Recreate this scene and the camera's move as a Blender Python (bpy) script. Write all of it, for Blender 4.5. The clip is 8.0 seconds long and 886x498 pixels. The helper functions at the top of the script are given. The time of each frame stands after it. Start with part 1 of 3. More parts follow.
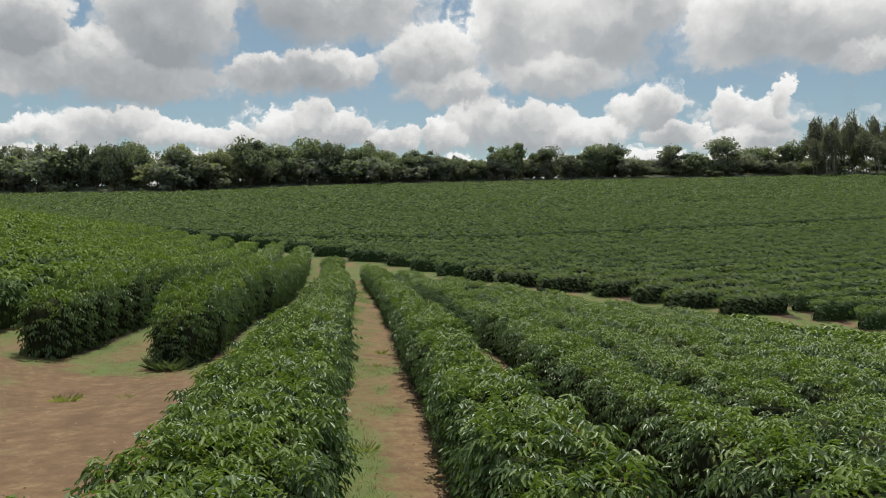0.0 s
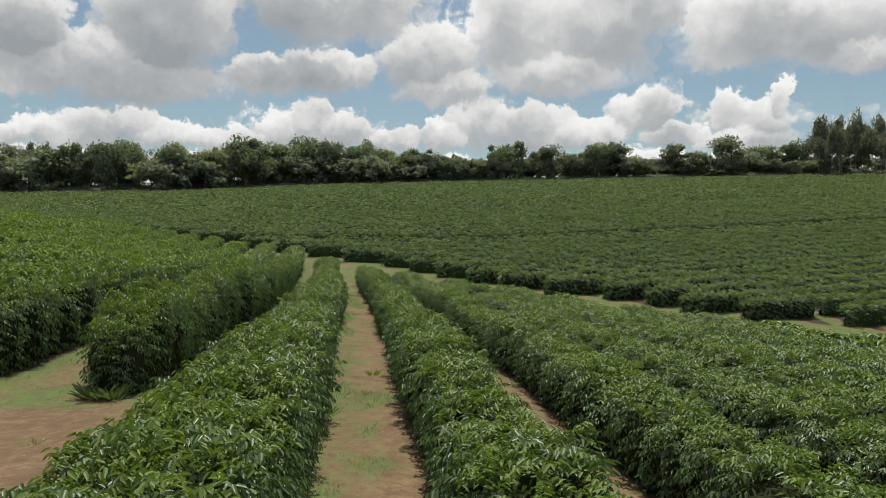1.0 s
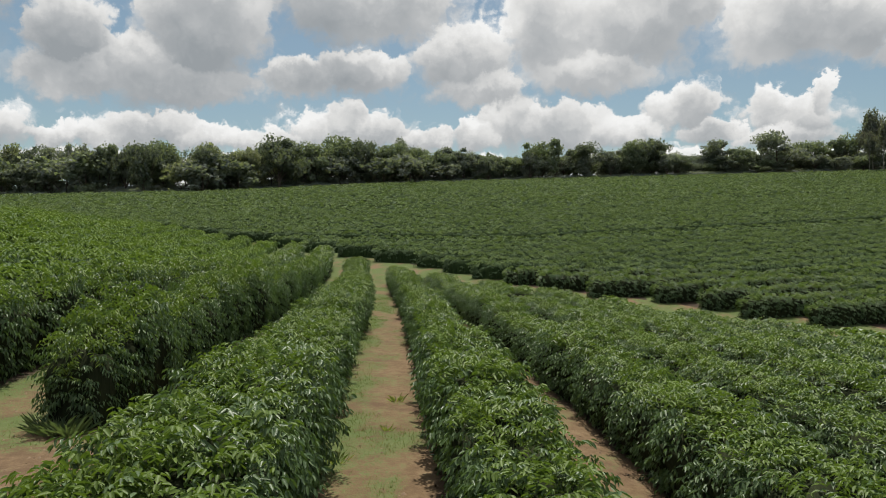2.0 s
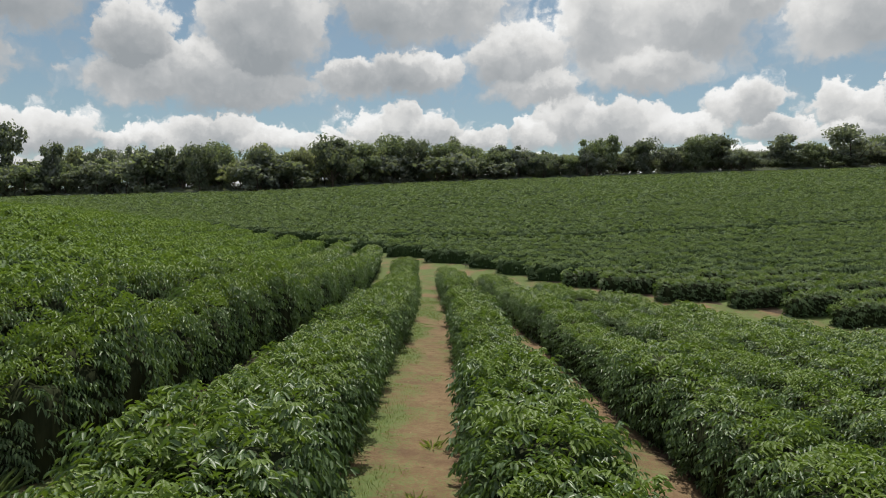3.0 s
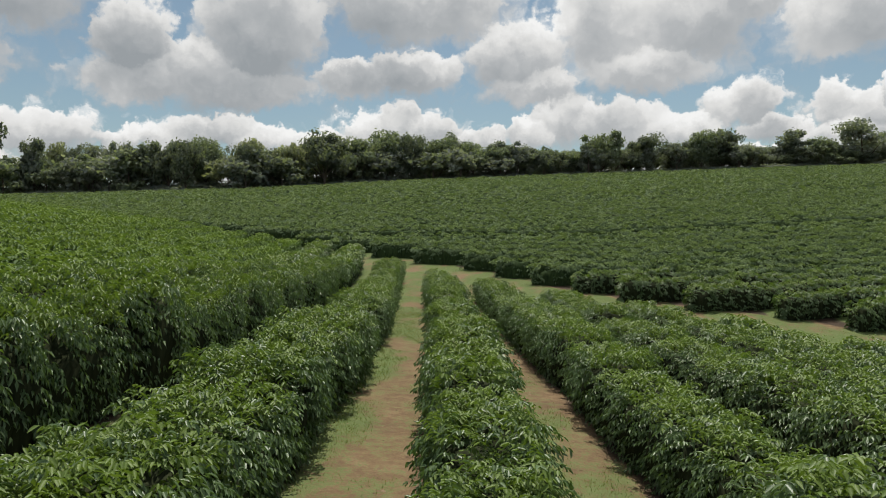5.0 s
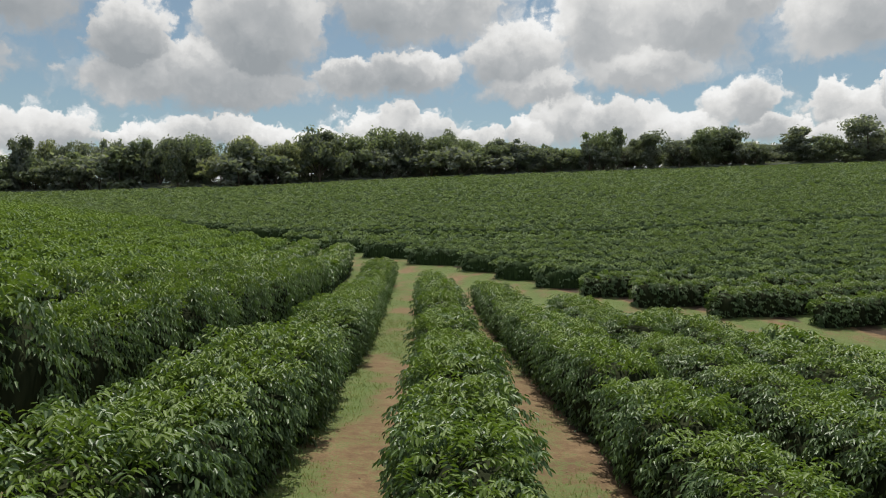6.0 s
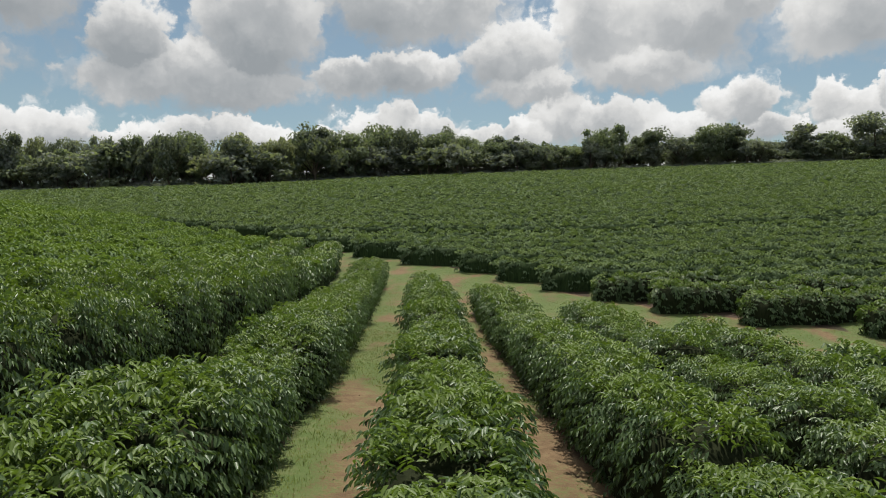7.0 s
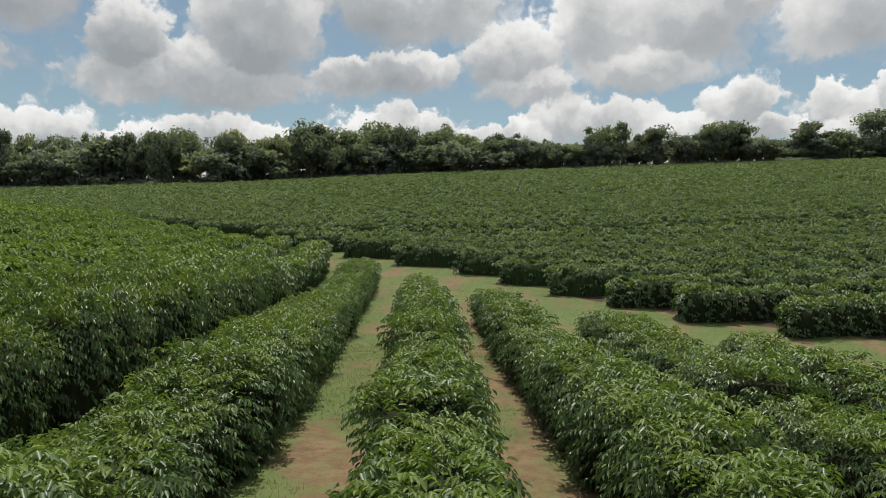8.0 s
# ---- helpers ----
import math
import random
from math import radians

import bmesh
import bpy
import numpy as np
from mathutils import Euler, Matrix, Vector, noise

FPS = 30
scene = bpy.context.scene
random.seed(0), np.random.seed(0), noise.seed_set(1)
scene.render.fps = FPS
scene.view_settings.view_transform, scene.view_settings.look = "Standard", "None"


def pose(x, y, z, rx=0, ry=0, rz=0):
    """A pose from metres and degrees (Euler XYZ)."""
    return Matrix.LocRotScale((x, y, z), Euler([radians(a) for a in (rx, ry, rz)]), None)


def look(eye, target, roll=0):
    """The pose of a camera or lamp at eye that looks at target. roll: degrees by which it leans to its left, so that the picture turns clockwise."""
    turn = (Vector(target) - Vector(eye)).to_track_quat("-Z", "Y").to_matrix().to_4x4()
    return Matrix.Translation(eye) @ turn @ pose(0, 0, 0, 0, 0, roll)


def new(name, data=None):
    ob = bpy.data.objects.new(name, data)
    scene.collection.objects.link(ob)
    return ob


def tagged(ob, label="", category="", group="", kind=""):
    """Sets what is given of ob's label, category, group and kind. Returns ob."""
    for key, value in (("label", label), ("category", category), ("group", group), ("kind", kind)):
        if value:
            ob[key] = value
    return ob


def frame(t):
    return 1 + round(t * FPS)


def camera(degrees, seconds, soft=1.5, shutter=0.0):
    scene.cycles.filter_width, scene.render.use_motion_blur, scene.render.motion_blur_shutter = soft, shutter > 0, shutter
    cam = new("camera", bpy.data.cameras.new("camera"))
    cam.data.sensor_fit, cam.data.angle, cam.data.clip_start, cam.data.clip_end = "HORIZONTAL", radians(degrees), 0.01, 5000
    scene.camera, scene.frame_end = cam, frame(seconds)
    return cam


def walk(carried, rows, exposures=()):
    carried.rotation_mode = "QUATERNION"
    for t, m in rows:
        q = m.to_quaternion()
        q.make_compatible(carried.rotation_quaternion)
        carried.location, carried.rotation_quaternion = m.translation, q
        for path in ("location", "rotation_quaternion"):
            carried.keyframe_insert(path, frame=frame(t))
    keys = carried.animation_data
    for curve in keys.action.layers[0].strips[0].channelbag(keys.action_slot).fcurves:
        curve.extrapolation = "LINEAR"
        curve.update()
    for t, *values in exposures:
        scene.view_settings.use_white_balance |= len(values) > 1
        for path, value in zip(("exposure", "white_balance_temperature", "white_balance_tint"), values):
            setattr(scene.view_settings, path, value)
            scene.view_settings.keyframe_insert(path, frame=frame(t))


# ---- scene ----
cam = camera(63.7, 8.0, soft=1.0)
METRES, EYE, TILT, LEAN, TURN = 36.0, 3.8, 0.0, 0.0, 0.0
ROWS = [
    (0.0, 0.0, 0.0, 0.0, 0.0, 0.0, 0.0),
    (0.5, -0.0017, 0.0578, -0.0007, -0.02, 0.01, -0.0),
    (1.0, -0.0043, 0.1205, -0.0007, -0.08, 0.02, 0.01),
    (1.2, -0.0050, 0.1437, -0.0010, -0.08, 0.02, 0.02),
    (2.3, -0.0086, 0.2600, -0.0025, 3.27, 0.03, 0.14),
    (2.5, -0.0093, 0.2823, -0.0027, 3.27, 0.03, 0.14),
    (2.6, -0.0097, 0.2945, -0.0028, 5.30, 0.03, 0.14),
    (2.7, -0.0101, 0.3065, -0.0029, 6.85, 0.03, 0.14),
    (2.8, -0.0105, 0.3186, -0.0029, 6.97, 0.03, 0.14),
    (3.0, -0.0112, 0.3428, -0.003, 7.01, 0.04, 0.13),
    (3.5, -0.0142, 0.4052, -0.0031, 6.99, 0.02, 0.14),
    (4.0, -0.0175, 0.4689, -0.0032, 6.97, 0.01, 0.14),
    (4.5, -0.0204, 0.533, -0.0033, 6.94, 0.02, 0.16),
    (6.0, -0.0333, 0.7301, -0.0045, 6.8, -0.0, 0.23),
    (6.5, -0.0392, 0.8005, -0.0054, 6.75, -0.0, 0.24),
    (7.0, -0.0452, 0.8723, -0.0062, 6.69, -0.02, 0.24),
    (7.5, -0.0509, 0.9446, -0.0056, 6.62, 0.04, 0.22),
    (8.0, -0.0572, 0.998, -0.0061, 6.63, -0.05, 0.18),
]
walk(cam, [(t, pose(0, 0, EYE, TILT, LEAN, TURN) @ pose(METRES * x, METRES * y, METRES * z, 90 + pitch, roll, yaw)) for t, x, y, z, yaw, pitch, roll in ROWS])

# ---- light ----
SUN_EL, SUN_AZ = 70.0, 1.0          # degrees above the horizon, degrees from +y (left: minus)
SKY, CLOUD, SUN = 0.10, 1.05, 4.8
scene.view_settings.exposure = 0.0

sun_way = Vector((math.sin(radians(SUN_AZ)) * math.cos(radians(SUN_EL)), math.cos(radians(SUN_AZ)) * math.cos(radians(SUN_EL)), math.sin(radians(SUN_EL))))
sun_data = bpy.data.lights.new("sun", "SUN")
sun_data.energy, sun_data.angle, sun_data.color = SUN, radians(1.0), (1.0, 0.95, 0.87)
sun = new("sun", sun_data)
sun.matrix_world = look(sun_way * 200, (0, 0, 0))


class Nodes:
    """Small helper to wire node trees."""

    def __init__(self, tree):
        self.tree = tree
        tree.nodes.clear()

    def put(self, kind, sockets=None, **props):
        n = self.tree.nodes.new(kind)
        for k, v in props.items():
            setattr(n, k, v)
        for k, v in (sockets or {}).items():
            self.link(v, n.inputs[k])
        return n

    def link(self, v, socket):
        if isinstance(v, bpy.types.NodeSocket):
            self.tree.links.new(v, socket)
        else:
            socket.default_value = v

    def math(self, op, a, b=0.0, c=0.0, clamp=False):
        n = self.put("ShaderNodeMath", {0: a, 1: b, 2: c}, operation=op, use_clamp=clamp)
        return n.outputs[0]

    def vec(self, op, a, b=(0, 0, 0), c=(0, 0, 0)):
        n = self.put("ShaderNodeVectorMath", {0: a, 1: b, 2: c}, operation=op)
        return n.outputs["Value"] if op in ("LENGTH", "DOT_PRODUCT") else n.outputs[0]

    def noise(self, vector, scale, detail=4.0, rough=0.55, out="Fac"):
        n = self.put("ShaderNodeTexNoise", {"Vector": vector, "Scale": scale, "Detail": detail, "Roughness": rough})
        return n.outputs[out]

    def ramp(self, fac, *stops):
        n = self.put("ShaderNodeValToRGB", {"Fac": fac})
        el = n.color_ramp.elements
        while len(el) < len(stops):
            el.new(0.5)
        for e, (p, c) in zip(el, stops):
            e.position, e.color = p, (*c, 1) if len(c) == 3 else c
        return n.outputs["Color"]

    def mix(self, fac, a, b, blend="MIX"):
        n = self.put("ShaderNodeMix", data_type="RGBA", blend_type=blend)
        self.link(fac, n.inputs[0])
        self.link(a if isinstance(a, bpy.types.NodeSocket) else (*a, 1), n.inputs[6])
        self.link(b if isinstance(b, bpy.types.NodeSocket) else (*b, 1), n.inputs[7])
        return n.outputs[2]

    def mixf(self, fac, a, b):
        n = self.put("ShaderNodeMix", data_type="FLOAT")
        self.link(fac, n.inputs[0]), self.link(a, n.inputs[2]), self.link(b, n.inputs[3])
        return n.outputs[0]

    def step(self, v, lo, hi):
        return self.put("ShaderNodeMapRange", {"Value": v, "From Min": lo, "From Max": hi}, interpolation_type="SMOOTHSTEP").outputs[0]


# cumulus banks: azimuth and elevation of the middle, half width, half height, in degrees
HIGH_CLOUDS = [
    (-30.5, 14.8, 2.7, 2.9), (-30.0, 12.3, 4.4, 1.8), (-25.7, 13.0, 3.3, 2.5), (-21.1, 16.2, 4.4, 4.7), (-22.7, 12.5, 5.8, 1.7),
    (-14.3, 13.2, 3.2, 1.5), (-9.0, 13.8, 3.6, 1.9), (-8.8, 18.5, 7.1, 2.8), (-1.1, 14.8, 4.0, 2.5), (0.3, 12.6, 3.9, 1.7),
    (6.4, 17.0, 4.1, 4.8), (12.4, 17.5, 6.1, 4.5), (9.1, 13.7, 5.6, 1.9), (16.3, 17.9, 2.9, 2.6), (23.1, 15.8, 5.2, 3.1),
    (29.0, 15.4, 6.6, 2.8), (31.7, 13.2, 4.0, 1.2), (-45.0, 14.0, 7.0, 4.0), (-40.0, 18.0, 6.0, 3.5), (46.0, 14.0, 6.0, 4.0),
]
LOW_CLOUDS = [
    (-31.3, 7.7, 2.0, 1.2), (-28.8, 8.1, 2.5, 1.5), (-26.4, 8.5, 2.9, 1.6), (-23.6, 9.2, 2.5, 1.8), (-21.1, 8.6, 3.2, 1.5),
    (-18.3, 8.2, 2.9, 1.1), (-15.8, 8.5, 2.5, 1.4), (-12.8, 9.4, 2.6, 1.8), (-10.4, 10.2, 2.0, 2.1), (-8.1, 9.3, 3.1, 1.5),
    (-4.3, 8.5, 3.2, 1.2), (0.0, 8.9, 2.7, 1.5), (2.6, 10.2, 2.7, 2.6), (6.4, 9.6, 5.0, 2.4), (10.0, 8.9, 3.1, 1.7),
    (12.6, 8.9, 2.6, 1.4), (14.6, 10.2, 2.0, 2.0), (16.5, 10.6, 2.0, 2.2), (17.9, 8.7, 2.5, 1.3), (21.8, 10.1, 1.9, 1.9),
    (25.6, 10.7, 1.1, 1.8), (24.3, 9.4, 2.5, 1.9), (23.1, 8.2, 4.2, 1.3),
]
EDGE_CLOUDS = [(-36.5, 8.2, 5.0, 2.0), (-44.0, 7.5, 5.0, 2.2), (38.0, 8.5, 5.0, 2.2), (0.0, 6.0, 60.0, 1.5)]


def make_world():
    world = bpy.data.worlds.new("sky")
    world.use_nodes = True
    scene.world = world
    n = Nodes(world.node_tree)
    way = n.put("ShaderNodeTexCoord").outputs["Generated"]
    sep = n.put("ShaderNodeSeparateXYZ", {0: way})
    x, y, z = sep.outputs
    az = n.math("MULTIPLY", n.math("ARCTAN2", x, y), 57.2958)
    el = n.math("MULTIPLY", n.math("ARCSINE", z), 57.2958)
    flat = n.put("ShaderNodeCombineXYZ", {0: az, 1: el, 2: 0.0}).outputs[0]
    big = n.noise(flat, 0.22, 3.0, 0.5, "Color")
    fine = n.noise(flat, 0.75, 6.0, 0.6, "Color")
    warp = n.vec("MULTIPLY", n.vec("SUBTRACT", big, (0.5, 0.5, 0.5)), (2.6, 1.6, 0))
    warp2 = n.vec("MULTIPLY", n.vec("SUBTRACT", fine, (0.5, 0.5, 0.5)), (3.0, 2.4, 0))
    p = n.vec("ADD", n.vec("ADD", flat, warp), warp2)
    best, high = None, None
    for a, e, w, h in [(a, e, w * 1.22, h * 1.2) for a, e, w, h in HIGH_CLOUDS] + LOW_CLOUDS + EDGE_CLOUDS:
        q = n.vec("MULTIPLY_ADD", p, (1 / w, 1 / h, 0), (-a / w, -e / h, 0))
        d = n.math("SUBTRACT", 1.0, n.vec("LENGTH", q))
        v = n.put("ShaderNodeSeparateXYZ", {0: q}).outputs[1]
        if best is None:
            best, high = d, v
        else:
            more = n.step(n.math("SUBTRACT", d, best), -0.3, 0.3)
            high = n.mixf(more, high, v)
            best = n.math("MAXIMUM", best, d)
    # rest of the sky: unseen loose cumulus of the same kind, for fill light
    rest = n.math("SUBTRACT", n.noise(way, 3.0, 6.0, 0.6), 0.46)
    rest = n.math("MULTIPLY", rest, n.step(el, 22.0, 30.0))
    best = n.math("MAXIMUM", best, n.math("MULTIPLY", rest, 3.0))
    # billows, large and small
    puff = [n.put("ShaderNodeTexVoronoi", {"Vector": p, "Scale": k, "Smoothness": 0.6}, feature="SMOOTH_F1").outputs["Distance"] for k in (0.55, 1.5)]
    billow = n.math("ADD", n.math("MULTIPLY", n.math("SUBTRACT", 0.42, puff[0]), 0.75), n.math("MULTIPLY", n.math("SUBTRACT", 0.42, puff[1]), 0.40))
    best = n.math("ADD", best, n.math("MULTIPLY", billow, 0.42))
    under = n.step(high, 0.35, -0.35)
    mask = n.put("ShaderNodeMapRange", {"Value": best, "From Min": -0.06, "From Max": n.math("MULTIPLY_ADD", under, 0.26, 0.14)}, interpolation_type="SMOOTHSTEP").outputs[0]
    grain = n.noise(flat, 0.16, 4.0, 0.45)
    lit = n.math("ADD", n.math("MULTIPLY", high, 0.46), n.math("MULTIPLY", n.math("SUBTRACT", grain, 0.5), 1.1))
    lit = n.math("ADD", n.math("ADD", lit, n.math("MULTIPLY", billow, 0.28)), 0.62)
    lit = n.math("SUBTRACT", lit, n.math("MULTIPLY", n.math("MULTIPLY", n.step(el, 9.0, 14.0), n.step(best, 0.1, 0.6)), 0.24), clamp=True)
    # thicker, greyer towers to one side
    lit = n.math("ADD", lit, n.math("MULTIPLY", n.math("SUBTRACT", n.step(az, -16.0, 6.0), 0.55), n.math("MULTIPLY", n.step(el, 10.0, 13.0), 0.30)), clamp=True)
    tint = n.ramp(lit, (0.0, (0.30, 0.325, 0.345)), (0.4, (0.45, 0.465, 0.475)), (0.7, (0.68, 0.68, 0.67)), (1.0, (0.86, 0.86, 0.85)))
    blue = n.put("ShaderNodeTexSky", sky_type="NISHITA", sun_disc=False, sun_elevation=radians(SUN_EL), sun_rotation=radians(SUN_AZ), air_density=1.0, dust_density=1.2, ozone_density=1.4)
    a = n.put("ShaderNodeBackground", {"Color": n.mix(1.0, blue.outputs[0], (0.90, 0.93, 0.82), "MULTIPLY"), "Strength": SKY})
    b = n.put("ShaderNodeBackground", {"Color": tint, "Strength": CLOUD})
    both = n.put("ShaderNodeMixShader", {0: mask, 1: a.outputs[0], 2: b.outputs[0]})
    n.put("ShaderNodeOutputWorld", {"Surface": both.outputs[0]})


make_world()


# ---- materials ----
def material(name):
    m = bpy.data.materials.new(name)
    m.use_nodes = True
    return m, Nodes(m.node_tree)


def finish(n, color, rough, bump=None, strength=0.3, distance=0.02, translucent=0.0, spec=0.5):
    sock = {"Base Color": color, "Roughness": rough, "Specular IOR Level": spec}
    if bump is not None:
        sock["Normal"] = n.put("ShaderNodeBump", {"Height": bump, "Strength": strength, "Distance": distance}).outputs[0]
    shader = n.put("ShaderNodeBsdfPrincipled", sock).outputs[0]
    if translucent:
        thin = n.put("ShaderNodeBsdfTranslucent", {"Color": n.mix(1.0, color, (1.3, 1.4, 0.6), "MULTIPLY")})
        shader = n.put("ShaderNodeMixShader", {0: translucent, 1: shader, 2: thin.outputs[0]}).outputs[0]
    n.put("ShaderNodeOutputMaterial", {"Surface": shader})


def leaf_material(name, deep, mid, light, rough, translucent=0.2, patch=0.35, spec=0.5):
    m, n = material(name)
    pos = n.put("ShaderNodeNewGeometry")
    isle = pos.outputs["Random Per Island"]
    base = n.ramp(isle, (0.0, deep), (0.55, mid), (1.0, light))
    spot = n.noise(pos.outputs["Position"], patch, 3.0)
    base = n.mix(n.math("MULTIPLY", n.step(spot, 0.35, 0.7), 0.35), base, light)
    one = n.put("ShaderNodeObjectInfo").outputs["Random"]
    base = n.mix(n.math("MULTIPLY", one, 0.25), base, deep)
    vein = n.noise(pos.outputs["Position"], 60.0, 2.0)
    finish(n, base, rough, vein, 0.15, 0.01, translucent, spec)
    return m


COFFEE = leaf_material("coffee_leaf", (0.064, 0.106, 0.042), (0.082, 0.131, 0.049), (0.102, 0.156, 0.056), 0.40, 0.22, spec=0.34)
SHOOT = leaf_material("young_coffee_leaf", (0.094, 0.146, 0.031), (0.115, 0.172, 0.037), (0.140, 0.198, 0.045), 0.48, 0.26, spec=0.22)
SOFT_COFFEE = leaf_material("dull_coffee_leaf", (0.072, 0.116, 0.044), (0.090, 0.141, 0.052), (0.112, 0.168, 0.060), 0.62, 0.22, spec=0.14)
SOFT_SHOOT = leaf_material("dull_young_coffee_leaf", (0.106, 0.162, 0.040), (0.128, 0.188, 0.048), (0.154, 0.214, 0.058), 0.65, 0.26, spec=0.10)
# far rows: distance haze put into the colours, paler copy for sunlit tops
FAR_COFFEE = leaf_material("hazed_coffee_foliage", (0.088, 0.128, 0.066), (0.104, 0.149, 0.076), (0.122, 0.169, 0.086), 0.65, 0.14, 0.06, 0.12)
FAR_LIT_TOP = leaf_material("hazed_lit_coffee_top", (0.128, 0.178, 0.078), (0.148, 0.201, 0.090), (0.170, 0.222, 0.102), 0.70, 0.22, 0.06, 0.08)
# woods on the crest: leaf colours lightened and greyed to hold the haze
TREE_DARK = leaf_material("hazed_dark_tree_leaf", (0.106, 0.124, 0.110), (0.146, 0.168, 0.144), (0.188, 0.212, 0.174), 0.85, 0.40, 0.1, 0.15)
TREE_GREEN = leaf_material("hazed_green_tree_leaf", (0.138, 0.163, 0.128), (0.189, 0.222, 0.167), (0.246, 0.281, 0.208), 0.85, 0.40, 0.1, 0.15)
TREE_OLIVE = leaf_material("hazed_olive_tree_leaf", (0.190, 0.206, 0.150), (0.250, 0.268, 0.194), (0.310, 0.330, 0.240), 0.85, 0.40, 0.1, 0.15)
TREE_GUM = leaf_material("eucalyptus_leaf", (0.134, 0.142, 0.122), (0.186, 0.195, 0.168), (0.240, 0.250, 0.214), 0.85, 0.35, 0.1, 0.15)
TREE_GREY = leaf_material("hazed_grey_green_leaf", (0.155, 0.171, 0.164), (0.214, 0.235, 0.220), (0.274, 0.297, 0.279), 0.85, 0.40, 0.1, 0.15)
BLADE = leaf_material("grass_blade", (0.085, 0.125, 0.040), (0.140, 0.175, 0.058), (0.270, 0.255, 0.130), 0.8, 0.5, 0.8, 0.1)


TUSSOCK = leaf_material("blue_green_grass", (0.090, 0.130, 0.070), (0.130, 0.180, 0.100), (0.180, 0.230, 0.130), 0.6, 0.3, 0.8, 0.3)
DRY = leaf_material("dry_leaf", (0.050, 0.030, 0.018), (0.120, 0.080, 0.045), (0.300, 0.230, 0.150), 0.8, 0.1, 1.5, 0.2)


def bark_material(name, dark, pale, spec=0.3):
    m, n = material(name)
    pos = n.put("ShaderNodeNewGeometry").outputs["Position"]
    streak = n.noise(n.vec("MULTIPLY", pos, (8, 8, 1.2)), 1.0, 5.0)
    finish(n, n.ramp(streak, (0.3, dark), (0.7, pale)), 0.9, streak, 0.6, 0.03, 0.0, spec)
    return m


BARK = bark_material("brown_bark", (0.05, 0.038, 0.028), (0.14, 0.11, 0.085))
# near-black for the bush interior: shade between leaves, put into the colour
INNER = bark_material("inner_shade_hull", (0.014, 0.018, 0.009), (0.034, 0.040, 0.020), 0.02)
# dark green sheet colour for hedge interiors, in place of real shade
BODY = bark_material("hedge_shade_body", (0.018, 0.030, 0.012), (0.045, 0.070, 0.026), 0.05)
PALE_BARK = bark_material("pale_bark", (0.15, 0.12, 0.10), (0.36, 0.32, 0.28))


def ground_material():
    m, n = material("red_soil_and_grass")
    geo = n.put("ShaderNodeNewGeometry").outputs["Position"]
    cover = n.put("ShaderNodeAttribute", attribute_name="grass").outputs["Fac"]
    broad = n.noise(geo, 0.55, 4.0)
    medium = n.noise(geo, 3.4, 7.0, 0.72)
    fine = n.noise(geo, 22.0, 4.0, 0.7)
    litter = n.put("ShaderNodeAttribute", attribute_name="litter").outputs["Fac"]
    clod = n.put("ShaderNodeTexVoronoi", {"Vector": geo, "Scale": 14.0}).outputs["Distance"]
    soil = n.ramp(medium, (0.30, (0.078, 0.049, 0.026)), (0.5, (0.140, 0.092, 0.050)), (0.70, (0.235, 0.165, 0.096)))
    soil = n.mix(n.math("MULTIPLY", fine, 0.35), soil, (0.25, 0.175, 0.102))
    damp = n.step(broad, 0.55, 0.72)
    soil = n.mix(n.math("MULTIPLY", damp, 0.6), soil, (0.092, 0.053, 0.035))
    trodden = n.put("ShaderNodeAttribute", attribute_name="damp").outputs["Fac"]
    trodden = n.math("MULTIPLY", trodden, n.step(n.noise(geo, 1.3, 6.0, 0.7), 0.22, 0.75))
    soil = n.mix(n.math("MULTIPLY", trodden, 0.70), soil, (0.088, 0.055, 0.033))
    grass = n.ramp(fine, (0.2, (0.046, 0.076, 0.020)), (0.5, (0.080, 0.120, 0.034)), (0.8, (0.125, 0.160, 0.055)))
    grass = n.mix(n.math("MULTIPLY", n.step(medium, 0.42, 0.62), 0.40), grass, (0.165, 0.160, 0.078))
    grass = n.mix(n.math("MULTIPLY", n.step(broad, 0.45, 0.65), 0.6), grass, (0.085, 0.118, 0.038))
    level = n.math("MULTIPLY", n.math("SUBTRACT", medium, 0.5), 1.1)
    level = n.math("ADD", n.math("ADD", level, n.math("MULTIPLY", n.math("SUBTRACT", fine, 0.5), 0.9)), cover)
    mask = n.step(level, 0.36, 0.66)
    grit = n.noise(geo, 75.0, 3.0, 0.7)
    blend = n.mix(mask, soil, grass)
    # hedge feet darkened: leaf litter, with the shade there put into the colour
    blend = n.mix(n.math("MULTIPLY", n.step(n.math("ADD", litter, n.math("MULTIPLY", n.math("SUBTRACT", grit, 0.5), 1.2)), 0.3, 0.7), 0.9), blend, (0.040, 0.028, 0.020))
    blend = n.mix(0.5, blend, n.ramp(grit, (0.3, (0.5, 0.5, 0.5)), (0.7, (1.35, 1.35, 1.35))), "MULTIPLY")
    bump = n.math("ADD", n.math("MULTIPLY", fine, 0.6), n.math("MULTIPLY", clod, 0.5))
    finish(n, blend, 0.92, bump, 0.4, 0.03, 0, 0.15)
    return m


CLOD = bark_material("earth_clod", (0.09, 0.058, 0.034), (0.24, 0.175, 0.115), 0.2)
SOIL = ground_material()

# ---- the lie of the land ----
ROW_GAP = 3.55         # metres from row to row


def smooth(a, b, v):
    t = np.clip((v - a) / (b - a), 0, 1)
    return t * t * (3 - 2 * t)


